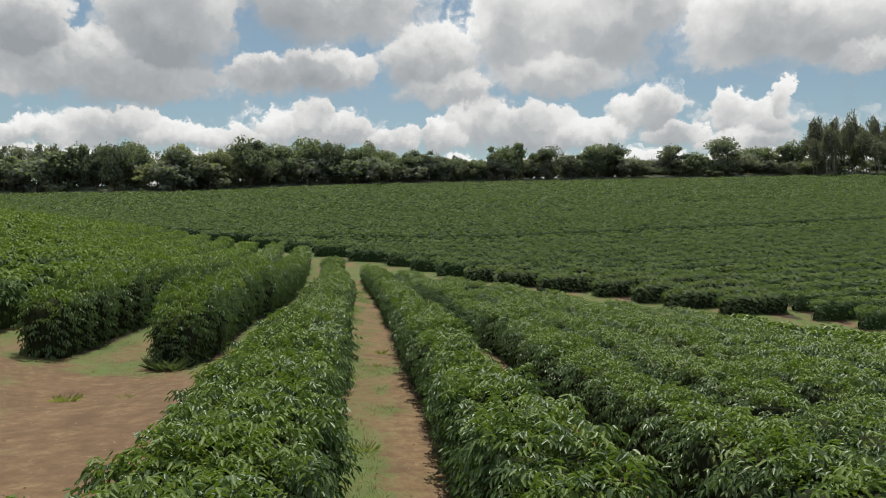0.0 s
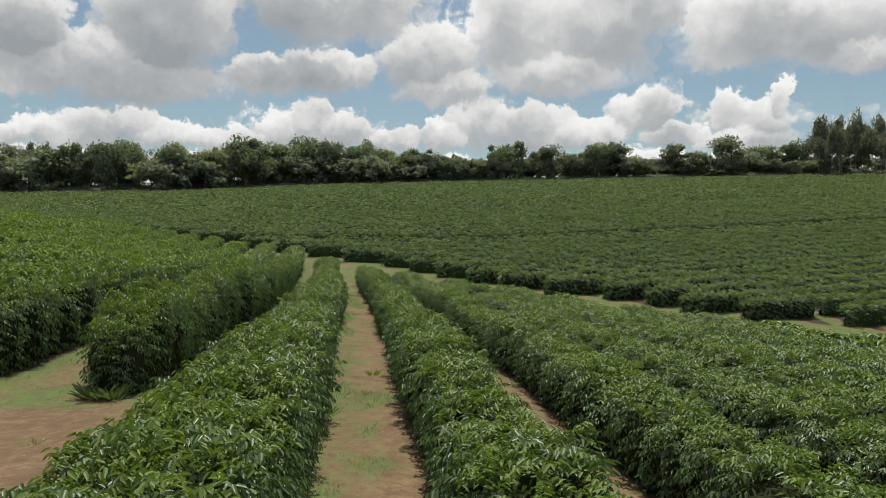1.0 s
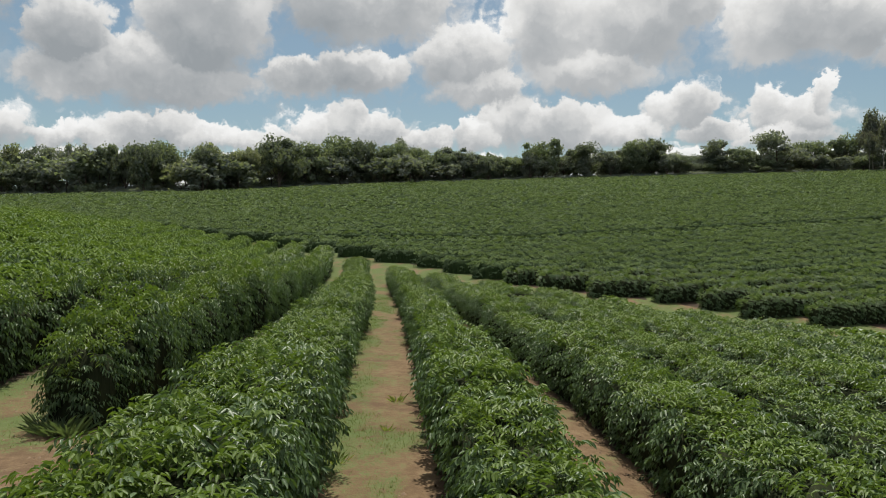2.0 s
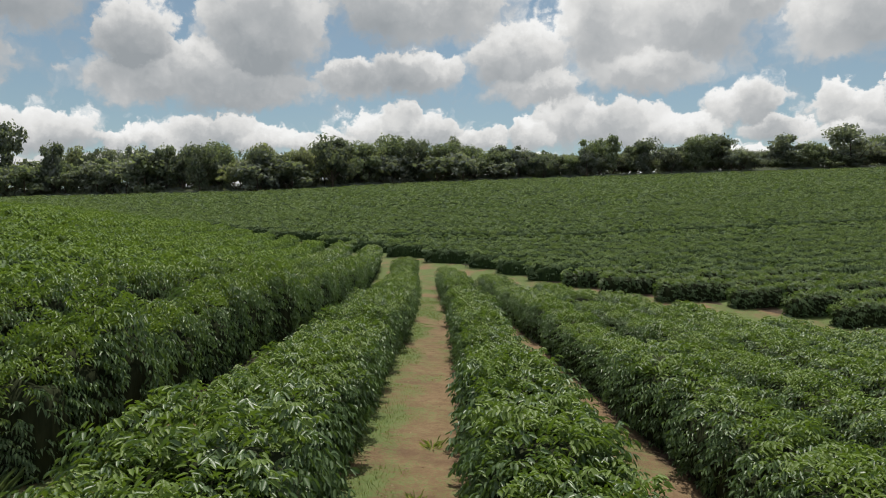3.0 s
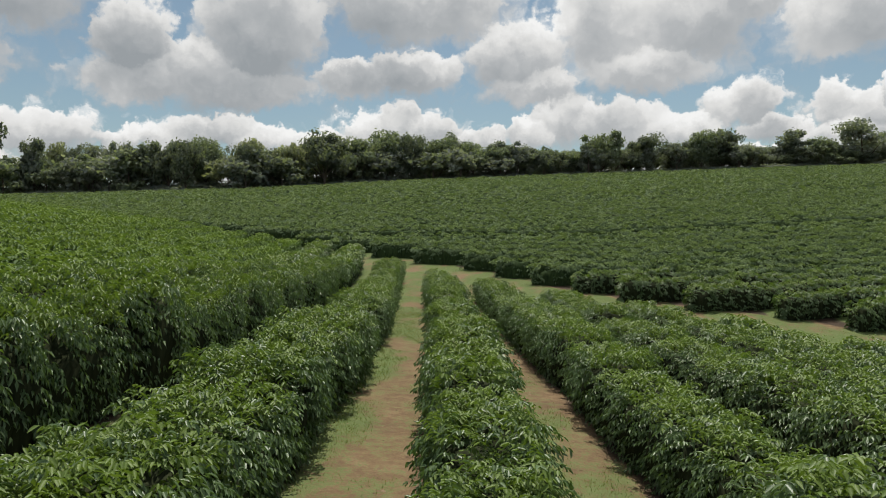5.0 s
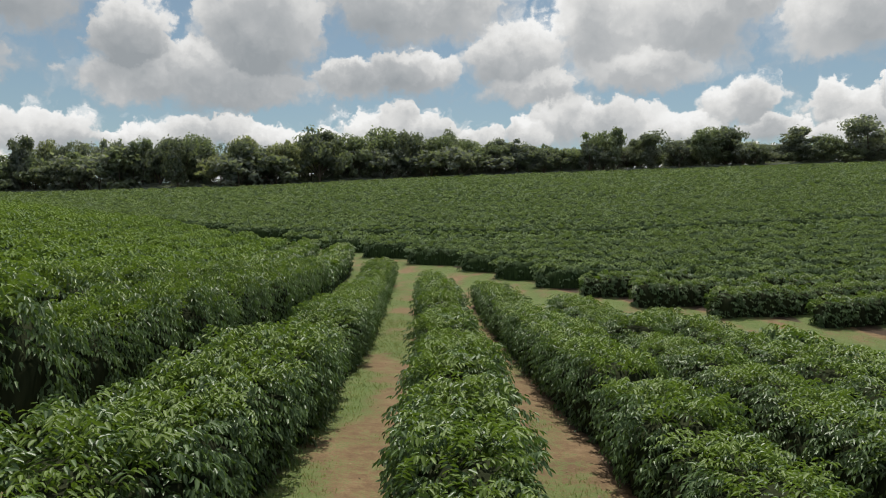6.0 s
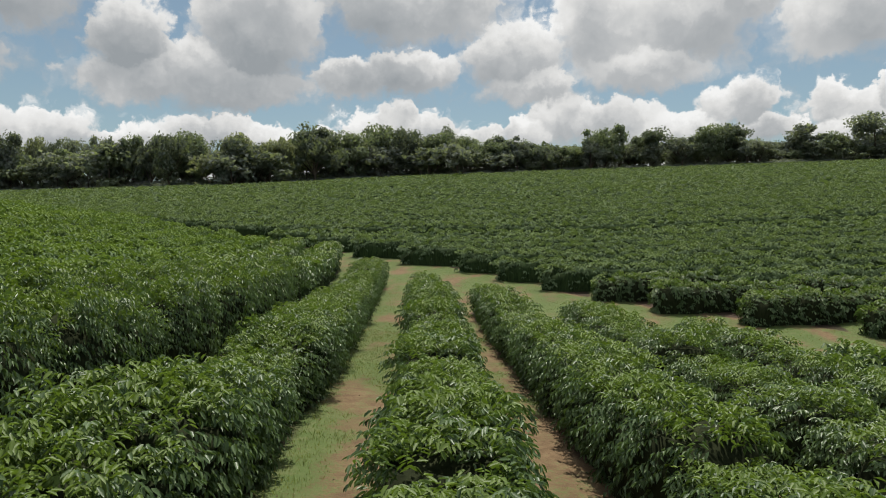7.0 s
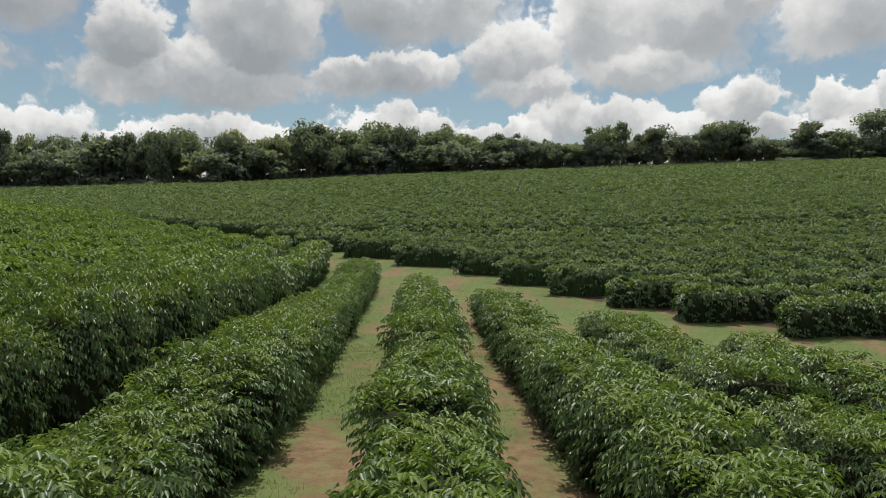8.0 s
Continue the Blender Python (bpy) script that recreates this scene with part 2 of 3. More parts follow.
def crest_at(x, y):
    """How far ahead the field ends and the woods begin, by bearing."""
    return np.interp(np.asarray(x, float) / np.maximum(np.asarray(y, float), 30), (-0.9, -0.38, -0.15, 0.1, 0.5, 0.8), (226, 224, 257, 266, 276, 288))


def ground_z(x, y):
    """Height of the ground: a slope that falls to the right, then the opposite hillside."""
    x, y = np.asarray(x, float), np.asarray(y, float)
    xs = np.clip(x, -160, 160)
    xl = np.clip(-x, 0, 90)
    near = 0.02 * xl + 0.0025 * xl * np.minimum(xl, 40) - 0.35 * smooth(5, 10, xl) * (1 - smooth(24, 36, y))
    near = near - 0.105 * np.clip(x, 0, 60) - 0.012 * np.clip(y - 38, 0, 42)
    crest = crest_at(x, y)
    up = np.minimum(y, crest + 10)
    far = 2.3 + (0.1435 + 0.00008 * xs) * (up - 90)
    gap = np.abs(near - far)
    z = np.maximum(near, far) + 0.9 * np.log1p(np.exp(-gap / 1.5))
    z = z - 0.06 * np.clip(y - (crest + 24), 0, 800)
    roll = 0.05 * np.sin(x * 0.35 + 1.3) * np.cos(y * 0.27) + 0.03 * np.sin(x * 0.9 + y * 0.7)
    return z + roll


def aisle_x(y):
    """The middle of the grassy aisle that the near rows follow."""
    d = np.asarray(y, float) - 11
    return -0.83 - 0.117 * d - 0.00035 * d * np.abs(d)


def near_end(x):
    """Where the rows of the near block stop at the grass lane."""
    return np.interp(np.asarray(x, float), (-160, -50, -17, -12, -8, -4.5, 0.5, 4.5, 8, 14, 22, 40, 70), (156, 108, 86.5, 80, 74.5, 70, 61.8, 58.6, 56, 51.5, 46.5, 38, 30))


def far_start(x):
    """Where the rows of the far block begin beyond the lane."""
    return np.interp(np.asarray(x, float), (-160, -50, -17, -10.5, -6, -2, 1.3, 4.6, 7.6, 12, 16, 20, 27, 45, 70), (164, 115, 91.5, 86, 83, 77.5, 73.4, 70.5, 68.2, 66.5, 63.2, 59.5, 56, 48, 40))


def near_row_x(k, y):
    """Middle line of the near row k (0 is left of the aisle, 1 is right of it)."""
    y = np.asarray(y, float)
    ease = 0.25 * smooth(30, 42, y) * (1 - 0.6 * smooth(55, 72, y))
    if k <= 0:
        return aisle_x(y) - 1.93 + ease + k * (3.4 + 0.9 * (1 - smooth(20, 50, y))) - (0.15 if k < 0 else 0.0)
    draw = smooth(20, 50, y)
    return aisle_x(y) + (1.80 + 0.5 * ease if k == 1 else (5.45 - 0.5 * draw if k == 2 else (8.5 - 0.4 * draw if k == 3 else 11.9 - 0.3 * draw + 3.45 * (k - 4))))


def row_span(k):
    """First and last y of the near row k."""
    last = 40.0
    for y in np.arange(40.0, 125.0, 0.25):
        if y > near_end(near_row_x(k, y)):
            break
        last = y
    first = -7.0 if k >= 0 else (22.3, 22.9, 25.0, 27.4)[-k - 1] if k > -5 else 27.4 + 2.6 * (-k - 4)
    return first, last


def grid_mesh(name, xs, ys):
    gx, gy = np.meshgrid(xs, ys)
    co = np.stack([gx, gy, ground_z(gx, gy)], -1).reshape(-1, 3)
    w, h = len(xs), len(ys)
    i = (np.arange(h - 1)[:, None] * w + np.arange(w - 1)[None]).reshape(-1)
    return quick_mesh(name, co, np.stack([i, i + 1, i + 1 + w, i + w], -1))


def quick_mesh(name, co, faces):
    me = bpy.data.meshes.new(name)
    co, faces = np.ascontiguousarray(co, np.float32), np.ascontiguousarray(faces, np.int32)
    me.vertices.add(len(co))
    me.vertices.foreach_set("co", co.ravel())
    me.loops.add(faces.size)
    me.loops.foreach_set("vertex_index", faces.ravel())
    me.polygons.add(len(faces))
    me.polygons.foreach_set("loop_start", np.arange(0, faces.size, faces.shape[1], dtype=np.int32))
    me.update(calc_edges=True)
    return me


def part(name, data, mat, parent=None, label=""):
    ob = new(name, data)
    if mat and not data.materials:
        data.materials.append(mat)
    ob.parent = parent
    return tagged(ob, label) if label else ob


def spread(lo, hi, near_lo, near_hi, step, grow):
    mid = np.arange(near_lo, near_hi + step / 2, step)
    out, s, v = [], step, near_hi
    while v < hi:
        s *= grow
        v += s
        out.append(v)
    back, s, v = [], step, near_lo
    while v > lo:
        s *= grow
        v -= s
        back.append(v)
    return np.array(back[::-1] + list(mid) + out)


def ground_cover(x, y):
    lines = [near_row_x(k, y) for k in range(-18, 16)]
    across = np.full(np.shape(x), -18.5) + np.clip((x - lines[0]) / ROW_GAP, -60, 0)
    for lo, hi in zip(lines, lines[1:]):
        across = across + np.clip((x - lo) / (hi - lo), 0, 1)
    across = across + np.clip((x - lines[-1]) / ROW_GAP, 0, 60)
    side = np.abs(across - np.round(across))                       # 0 in the middle of an aisle
    lean = across - np.round(across)
    cover = 0.45 - 0.7 * np.clip(lean, -0.25, 0.25) + 0.16 * smooth(30, 66, y) - 0.45 * smooth(0.33, 0.42, side)
    lane = smooth(-1.0, 0.6, y - near_end(x)) * (1 - smooth(2.2, 3.6, y - far_start(x)))
    cover = cover * (1 - lane) + 0.64 * lane
    ahead = y - np.interp(x, (-60, -20, -15.4, -12.3, -8.2, -4), (60, 29, 24.4, 22.2, 21.7, 21.6))
    yard = (across < -0.9) * (1 - smooth(-0.6, 0.8, ahead))
    cover = cover * (1 - yard) + (0.12 + 0.40 * smooth(-1.7, -0.3, ahead)) * yard
    return cover, lane, yard, np.where((across < -1.0) & (ahead < 1.5), 0.0, side)


def patchy(x, y):
    """How grassy the ground is at a place, in patches a metre or so across."""
    cover, lane, yard, side = ground_cover(np.asarray(x, float), np.asarray(y, float))
    spots = np.array([noise.noise((a * 0.85, b * 0.24, 3.1)) + 0.6 * noise.noise((a * 1.3, b * 0.8, 8.2)) for a, b in zip(np.ravel(x), np.ravel(y))])
    return cover + 0.42 * spots.reshape(np.shape(x))


def make_ground():
    me = grid_mesh("ground", spread(-1800, 1800, -20, 28, 0.45, 1.13), spread(-600, 2500, 2, 90, 0.45, 1.13))
    co = np.empty(len(me.vertices) * 3, np.float32)
    me.vertices.foreach_get("co", co)
    x, y = co.reshape(-1, 3)[:, 0], co.reshape(-1, 3)[:, 1]
    at = me.attributes.new("grass", "FLOAT", "POINT")
    at.data.foreach_set("value", patchy(x, y).astype(np.float32))
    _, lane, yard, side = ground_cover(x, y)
    # dark strip along the hedges, for litter and for painted shade at their feet
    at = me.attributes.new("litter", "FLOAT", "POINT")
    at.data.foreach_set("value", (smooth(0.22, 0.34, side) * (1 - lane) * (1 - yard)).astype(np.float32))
    at = me.attributes.new("damp", "FLOAT", "POINT")
    at.data.foreach_set("value", yard.astype(np.float32))
    me.polygons.foreach_set("use_smooth", np.ones(len(me.polygons), bool))
    tagged(part("ground", me, SOIL), "reddish bare soil with patchy green grass between coffee rows", "ground", kind="structure")


make_ground()

# ---- foliage ----
rng = np.random.default_rng(7)


def unit(v):
    return v / np.maximum(np.linalg.norm(v, axis=-1, keepdims=True), 1e-9)


def leaves(base, along, up, length, width, fold=0.25, droop=0.25, quads=False):
    """Leaf blades, folded along the midrib: kites, or two rounded halves where they are seen closely."""
    along = unit(along)
    side = unit(np.cross(along, up))
    nrm = np.cross(side, along)
    L, W = length[:, None], width[:, None]
    mid = base + along * L * 0.45
    tip = base + along * L - nrm * L * droop
    a, b = mid + side * W * 0.5 + nrm * W * fold, mid - side * W * 0.5 + nrm * W * fold
    n = len(base)
    i = np.arange(n)[:, None]
    if quads:
        low, far = base + along * L * 0.30, base + along * L * 0.72 - nrm * L * droop * 0.45
        a, b = low + side * W * 0.48 + nrm * W * fold, low - side * W * 0.48 + nrm * W * fold
        c, d = far + side * W * 0.42 + nrm * W * fold, far - side * W * 0.42 + nrm * W * fold
        co = np.stack([base, a, c, tip, d, b], 1).reshape(-1, 3)
        f = np.concatenate([i * 6 + np.array(t) for t in ((0, 3, 2, 1), (0, 5, 4, 3))], 1).reshape(-1, 4)
    else:
        co = np.stack([base, a, b, tip], 1).reshape(-1, 3)
        f = np.concatenate([i * 4 + np.array(t) for t in ((0, 3, 1), (0, 2, 3))], 1).reshape(-1, 3)
    return co, f


def join(*pieces):
    co, fs, at = [], [], 0
    for c, f in pieces:
        co.append(c), fs.append(f + at)
        at += len(c)
    return np.concatenate(co), np.concatenate(fs)


def tube(points, radii, sides=6):
    """A tapered limb through the points."""
    points, radii = np.asarray(points, float), np.asarray(radii, float)
    t = unit(np.gradient(points, axis=0))
    u = unit(np.cross(t, np.array([0.31, 0.95, 0.05])))
    v = np.cross(t, u)
    ang = np.linspace(0, 2 * np.pi, sides, endpoint=False)
    ring = u[:, None] * np.cos(ang)[None, :, None] + v[:, None] * np.sin(ang)[None, :, None]
    co = (points[:, None] + ring * radii[:, None, None]).reshape(-1, 3)
    f = []
    for k in range(len(points) - 1):
        for s in range(sides):
            a, b = k * sides + s, k * sides + (s + 1) % sides
            f += [(a, b, b + sides), (a, b + sides, a + sides)]
    return co, np.array(f)


def hedge_profile(angle, half, height, square=0.60):
    """Outline of a coffee hedge across the row: angle 0 is the right foot, pi the left one."""
    c, s = np.cos(angle), np.sin(angle)
    tuck = 0.70 + 0.30 * smooth(0.0, 0.86, np.abs(s) ** 0.62)                    # the foot draws in under the branches
    return np.sign(c) * np.abs(c) ** square * half * tuck, np.abs(s) ** 0.62 * height


def hedge_shell(r, n, half, height, low=0.05, square=0.60):
    """Places spread evenly over the outline of a hedge: across, up, and the way out of it."""
    a = np.linspace(0.0, math.pi, 241)
    px, pz = hedge_profile(a, half, height, square)
    tx, tz = np.gradient(px), np.gradient(pz)
    arc = np.concatenate([[0], np.cumsum(np.hypot(np.diff(px), np.diff(pz)))])
    at = r.uniform(low, arc[-1] - low, n)
    ang = np.interp(at, arc, a)
    ox, oz = np.interp(at, arc, tz), np.interp(at, arc, -tx)
    size = np.maximum(np.hypot(ox, oz), 1e-9)
    return ang, np.interp(at, arc, px), np.interp(at, arc, pz), ox / size, oz / size


def sprays(r, tip, way, out, top, pairs, reach, leaf, rounded):
    """Leaf pairs along the ends of side branches; the blades hang to both sides and lap like tiles."""
    n = len(tip)
    s = (np.arange(pairs)[None, :, None] + r.uniform(0.1, 0.9, (n, 1, 1))) / pairs
    span = r.uniform(*reach, (n, 1, 1))
    sag = np.array([0, 0, -1.0]) * (0.22 - 0.14 * top)[:, None, None]
    at = tip[:, None] + way[:, None] * (s - 1) * span + sag * s ** 2 * span
    side = unit(np.cross(way, [0, 0, 1]) + 1e-6)[:, None]
    base, along, up = [], [], []
    for q in (-1, 1):
        fan = r.uniform(0.45, 1.0, (n, pairs, 1)) * (1.15 - 0.55 * s)
        hang = (0.46 - 0.06 * top)[:, None, None] * r.uniform(0.6, 1.4, (n, pairs, 1))
        along.append(way[:, None] * (0.30 + 0.4 * s) + side * q * fan - np.array([0, 0, 1.0]) * hang + r.normal(0, 0.15, (n, pairs, 3)))
        up.append(out[:, None] * 0.36 + np.array([0, 0, 1.0]) * (0.80 + 0.10 * top)[:, None, None] + r.normal(0, (0.10, 0.18, 0.30)[min(max(pairs, 2), 4) - 2], (n, pairs, 3)))
        base.append(at + r.normal(0, 0.008, (n, pairs, 3)))
    base, along, up = (np.concatenate(v, 1).reshape(-1, 3) for v in (base, along, up))
    ln = r.uniform(*leaf, len(base))
    return leaves(base, along, up, ln, ln * r.uniform(0.34, 0.44, len(base)) * (1.0 if pairs > 3 else 1.15), 0.15, 0.32, rounded)


def make_bush(seed, half=0.99, height=1.66, length=1.5, detail=2, end=False):
    """One coffee bush: stems, dark glossy foliage on drooping side branches, and pale young shoots on top."""
    r = np.random.default_rng(seed)
    n = int((230, 290, 275, 125)[detail] * (0.4 + 0.6 * half / 0.99)) + (60 if end else 0)
    ang, px, pz, ox, oz = hedge_shell(r, n, half, height)
    ly = r.uniform(-0.5, 0.5, n) * length
    oy = np.zeros(n)
    lump = 0.15 * np.sin(ly * 4.6 + 2.0 * seed) * np.sin(ang * 4.0 + 1.3 * seed) + 0.08 * np.sin(ly * 8.5 + ang * 6.0 + seed)
    deep = np.minimum(1.02 + lump - 0.20 * r.random(n) ** 2, 1.11)
    round_off = np.sqrt(np.clip(1 - (np.abs(ly) / (length * 0.55)) ** 2.6, 0.12, 1))
    px, pz = px * deep * (0.62 + 0.38 * round_off), pz * (0.25 + 0.75 * deep) * (0.80 + 0.20 * round_off)
    if end:                                      # the last bush of a row is leafy on its open ends too
        m = n * 2 // 5
        face = np.where(r.random(m) < 0.5, 1.0, -1.0)
        fill = np.sqrt(r.uniform(0.02, 0.9, m))
        px[:m], pz[:m] = px[:m] * fill, np.maximum(pz[:m] * fill ** 0.8, 0.10)
        ly[:m] = face * length * (0.42 + 0.12 * np.sqrt(1 - fill ** 2)) + r.normal(0, 0.04, m)
        oy[:m] = face * 1.6 * (1.1 - fill)
    tip = np.stack([px, ly, np.maximum(pz, 0.07)], 1)
    out = unit(np.stack([ox, oy, oz], 1))
    top = smooth(0.55, 0.95, out[:, 2])
    spin = r.uniform(0, 2 * math.pi, n)
    flat = np.stack([np.cos(spin), np.sin(spin), np.zeros(n)], 1)
    way = unit(out * np.array([1, 1, 0.30]) + flat * (0.42 + 0.5 * top)[:, None] + np.array([0, 0, -0.10]) + np.array([0, 0, 0.30]) * top[:, None])
    young = (top > 0.5) & (r.random(n) < 0.75)
    pairs, leaf = ((4, (0.105, 0.145)), (5, (0.085, 0.125)), (6, (0.074, 0.118)), (3, (0.145, 0.195)))[detail]
    meshes = []
    for name, pick in (("foliage", ~young), ("new_growth", young)):
        meshes.append(quick_mesh(name, *sprays(r, tip[pick], way[pick], out[pick], top[pick], pairs, (0.26, 0.44), leaf, detail == 2)))
    # the heart of the bush: near-black hull standing for shade between leaves
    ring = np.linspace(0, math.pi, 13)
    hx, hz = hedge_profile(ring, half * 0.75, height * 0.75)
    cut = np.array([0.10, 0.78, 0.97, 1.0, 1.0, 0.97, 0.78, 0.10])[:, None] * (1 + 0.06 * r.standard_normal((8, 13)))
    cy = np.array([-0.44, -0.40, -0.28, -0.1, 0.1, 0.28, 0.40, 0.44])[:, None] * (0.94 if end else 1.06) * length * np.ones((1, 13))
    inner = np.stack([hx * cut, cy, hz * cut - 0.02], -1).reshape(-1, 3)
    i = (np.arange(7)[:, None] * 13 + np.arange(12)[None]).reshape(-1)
    shade_hull = (inner, np.concatenate([np.stack([i, i + 13, i + 14], 1), np.stack([i, i + 14, i + 1], 1)]))
    stems = []
    for k in range(3):
        lean = r.normal(0, 0.12, 2)
        z = np.linspace(-0.1, height * 0.72, 4)
        stems.append(tube(np.stack([lean[0] * z + 0.05 * k - 0.05, lean[1] * z, z], 1), np.array([0.035, 0.03, 0.02, 0.008]), 5))
    return (*meshes, quick_mesh("stem", *join(shade_hull, *stems)))


def hedge_cards(path_x, path_y, half, height, per_m, size, r, hull=0.74, right=0.82, square=0.60):
    """Leaf clumps and an inner body along a row that is given by its middle line."""
    seg = np.hypot(np.diff(path_x), np.diff(path_y))
    dist = np.concatenate([[0], np.cumsum(seg)])
    total = dist[-1]
    pairs = 3 if size < 0.25 else 2
    n = max(6, int(total * per_m / (2 * pairs)))
    ang, ox, oz, nx, nz = hedge_shell(r, n, half, height, square=square)
    ox = ox * (1 - 0.16 * (nz < 0.5))
    if square < 0.5:                                                             # faces thinned so the dark body paints them shadier than the tops
        keep = (nz > 0.5) | (r.random(n) < 0.55)
        ang, ox, oz, nx, nz = (v[keep] for v in (ang, ox, oz, nx, nz))
        n = len(ang)
    # the side that no one sees is left thinner
    hidden = (nz < 0.6) & (np.sign(ox) != (1 if right > 0.5 else -1)) & (r.random(n) < 2 * max(right, 1 - right) - 1)
    ox, nx, ang = np.where(hidden, -ox, ox), np.where(hidden, -nx, nx), np.where(hidden, math.pi - ang, ang)
    if size > 0.22:                                                              # and so is the foot of a row behind others
        low = (oz < 0.45 * height) & (r.random(n) < 0.8)
        ang2, ox2, oz2, nx2, nz2 = (np.roll(v, 7) for v in (ang, ox, oz, nx, nz))
        ang, ox, oz, nx, nz = (np.where(low, v2, v) for v, v2 in zip((ang, ox, oz, nx, nz), (ang2, ox2, oz2, nx2, nz2)))
    s = r.uniform(0, total, n)
    phase = r.uniform(0, 9)
    bush = r.normal(0, 0.06, int(total / 1.22) + 3)                              # every bush a little different
    beat = 0.07 * np.cos(s * 2 * math.pi / 1.22 + phase + 1.2 * np.sin(s * 0.5))
    lump = beat + 0.09 * np.sin(s * 3.3 + ang * 3.0 + phase) * np.sin(ang * 4.0 + s * 1.1) + np.interp(s / 1.22, np.arange(len(bush)), bush)
    deep = 1.02 + lump - 0.18 * r.random(n) ** 2
    ends = np.sqrt(np.clip(np.minimum(s, total - s) / 0.9, 0.10, 1))
    ox, oz = ox * deep * (0.45 + 0.55 * ends), np.maximum(oz * (0.4 + 0.6 * deep) * (0.78 + 0.22 * ends), 0.08)
    ny = np.zeros(n)
    cap = min(n // 4, int(per_m / (2 * pairs) * 0.8))                            # both ends of the row are closed by leaves too
    for lo, where, sign in ((0, 0.0, -1.0), (cap, total, 1.0)):
        q = slice(lo, lo + cap)
        fill = np.sqrt(r.uniform(0.02, 1.0, cap))
        ox[q], oz[q] = ox[q] * fill, np.maximum(oz[q] * fill ** 0.8, 0.10)
        s[q] = where - sign * (0.25 + 0.5 * fill ** 2)
        ny[q] = sign * 1.6 * (1.1 - fill)
    cx, cy = np.interp(s, dist, path_x), np.interp(s, dist, path_y)
    tx, ty = np.gradient(path_x, dist), np.gradient(path_y, dist)
    dx, dy = np.interp(s, dist, tx), np.interp(s, dist, ty)
    gx, gy = cx + dy * ox, cy - dx * ox
    tip = np.stack([gx, gy, ground_z(gx, gy) + oz], 1)
    out = unit(np.stack([dy * nx + dx * ny, -dx * nx + dy * ny, nz], 1))
    top = smooth(0.55, 0.95, out[:, 2])
    spin = r.uniform(0, 2 * math.pi, n)
    flat = np.stack([np.cos(spin), np.sin(spin), np.zeros(n)], 1)
    way = unit(out * np.array([1, 1, 0.30]) + flat * (0.42 + 0.5 * top)[:, None] + np.array([0, 0, -0.10]) + np.array([0, 0, 0.30]) * top[:, None])
    # topmost sprays take the second material; on far rows it paints sunlit tops
    young = (top > 0.5) & (r.random(n) < 0.72)
    reach = (0.30 + 0.2 * size, 0.42 + 0.4 * size)
    parts = [sprays(r, tip[q], way[q], out[q], top[q], pairs, reach, (0.8 * size, 1.2 * size), False) for q in (~young, young)]
    # inner body; in coffee rows its dark colour stands for shade in leaf gaps
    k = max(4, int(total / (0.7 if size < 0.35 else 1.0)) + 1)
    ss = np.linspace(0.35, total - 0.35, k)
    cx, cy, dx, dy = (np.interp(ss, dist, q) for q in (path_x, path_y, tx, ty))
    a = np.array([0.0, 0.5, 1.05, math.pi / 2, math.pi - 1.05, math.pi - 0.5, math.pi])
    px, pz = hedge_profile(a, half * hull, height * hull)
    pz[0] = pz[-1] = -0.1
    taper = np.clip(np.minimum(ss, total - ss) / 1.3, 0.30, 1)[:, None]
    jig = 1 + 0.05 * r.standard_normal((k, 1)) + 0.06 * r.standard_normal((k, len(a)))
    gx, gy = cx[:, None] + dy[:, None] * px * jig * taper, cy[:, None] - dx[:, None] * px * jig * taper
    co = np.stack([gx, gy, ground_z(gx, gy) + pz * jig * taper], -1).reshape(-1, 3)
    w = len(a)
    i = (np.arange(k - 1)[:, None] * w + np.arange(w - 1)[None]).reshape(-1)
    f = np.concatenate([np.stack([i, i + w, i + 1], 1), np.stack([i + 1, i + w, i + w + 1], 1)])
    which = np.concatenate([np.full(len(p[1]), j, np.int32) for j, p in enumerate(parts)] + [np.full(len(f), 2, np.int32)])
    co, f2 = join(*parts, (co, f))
    return co, f2, which


# ---- grass ----
def make_grass():
    """Tufts of grass in the aisles, on the lane and along the edge of the yard."""
    r = np.random.default_rng(21)
    x, y = r.uniform(-20, 30, 330000), r.uniform(3, 90, 330000)
    keep = r.random(len(x)) < np.where((np.abs(x - aisle_x(y) - 1.7) < 5) & (y < 60), 1.0, 0.22)
    x, y = x[keep], y[keep]
    cover, lane, yard, side = ground_cover(x, y)
    free = (side < 0.27) | (lane > 0.5) | (yard > 0.5)
    x, y = x[free], y[free]
    grow = patchy(x, y)
    ok = grow > 0.46 + 0.1 * r.random(len(x))
    x, y, grow = x[ok], y[ok], grow[ok]
    n, per = len(x), 3
    base = np.repeat(np.stack([x, y, ground_z(x, y) - 0.01], 1), per, 0) + np.concatenate([r.normal(0, 0.05, (n * per, 2)), np.zeros((n * per, 1))], 1)
    ln = np.repeat(np.clip(0.045 + 0.13 * (grow - 0.45), 0.045, 0.13), per) * r.uniform(0.6, 1.4, n * per)
    lean = np.concatenate([r.normal(0, 0.5, (n * per, 2)), np.ones((n * per, 1))], 1)
    tip = base + unit(lean) * ln[:, None]
    wide = np.concatenate([r.normal(0, 1, (n * per, 2)), np.zeros((n * per, 1))], 1)
    wide = unit(wide) * 0.006
    co = np.stack([base - wide, base + wide, tip], 1).reshape(-1, 3)
    me = quick_mesh("grass", co, np.arange(len(co)).reshape(-1, 3))
    tagged(part("grass", me, BLADE), "short patchy green grass in the aisles and on the lane", "grass", kind="stuff")


make_grass()


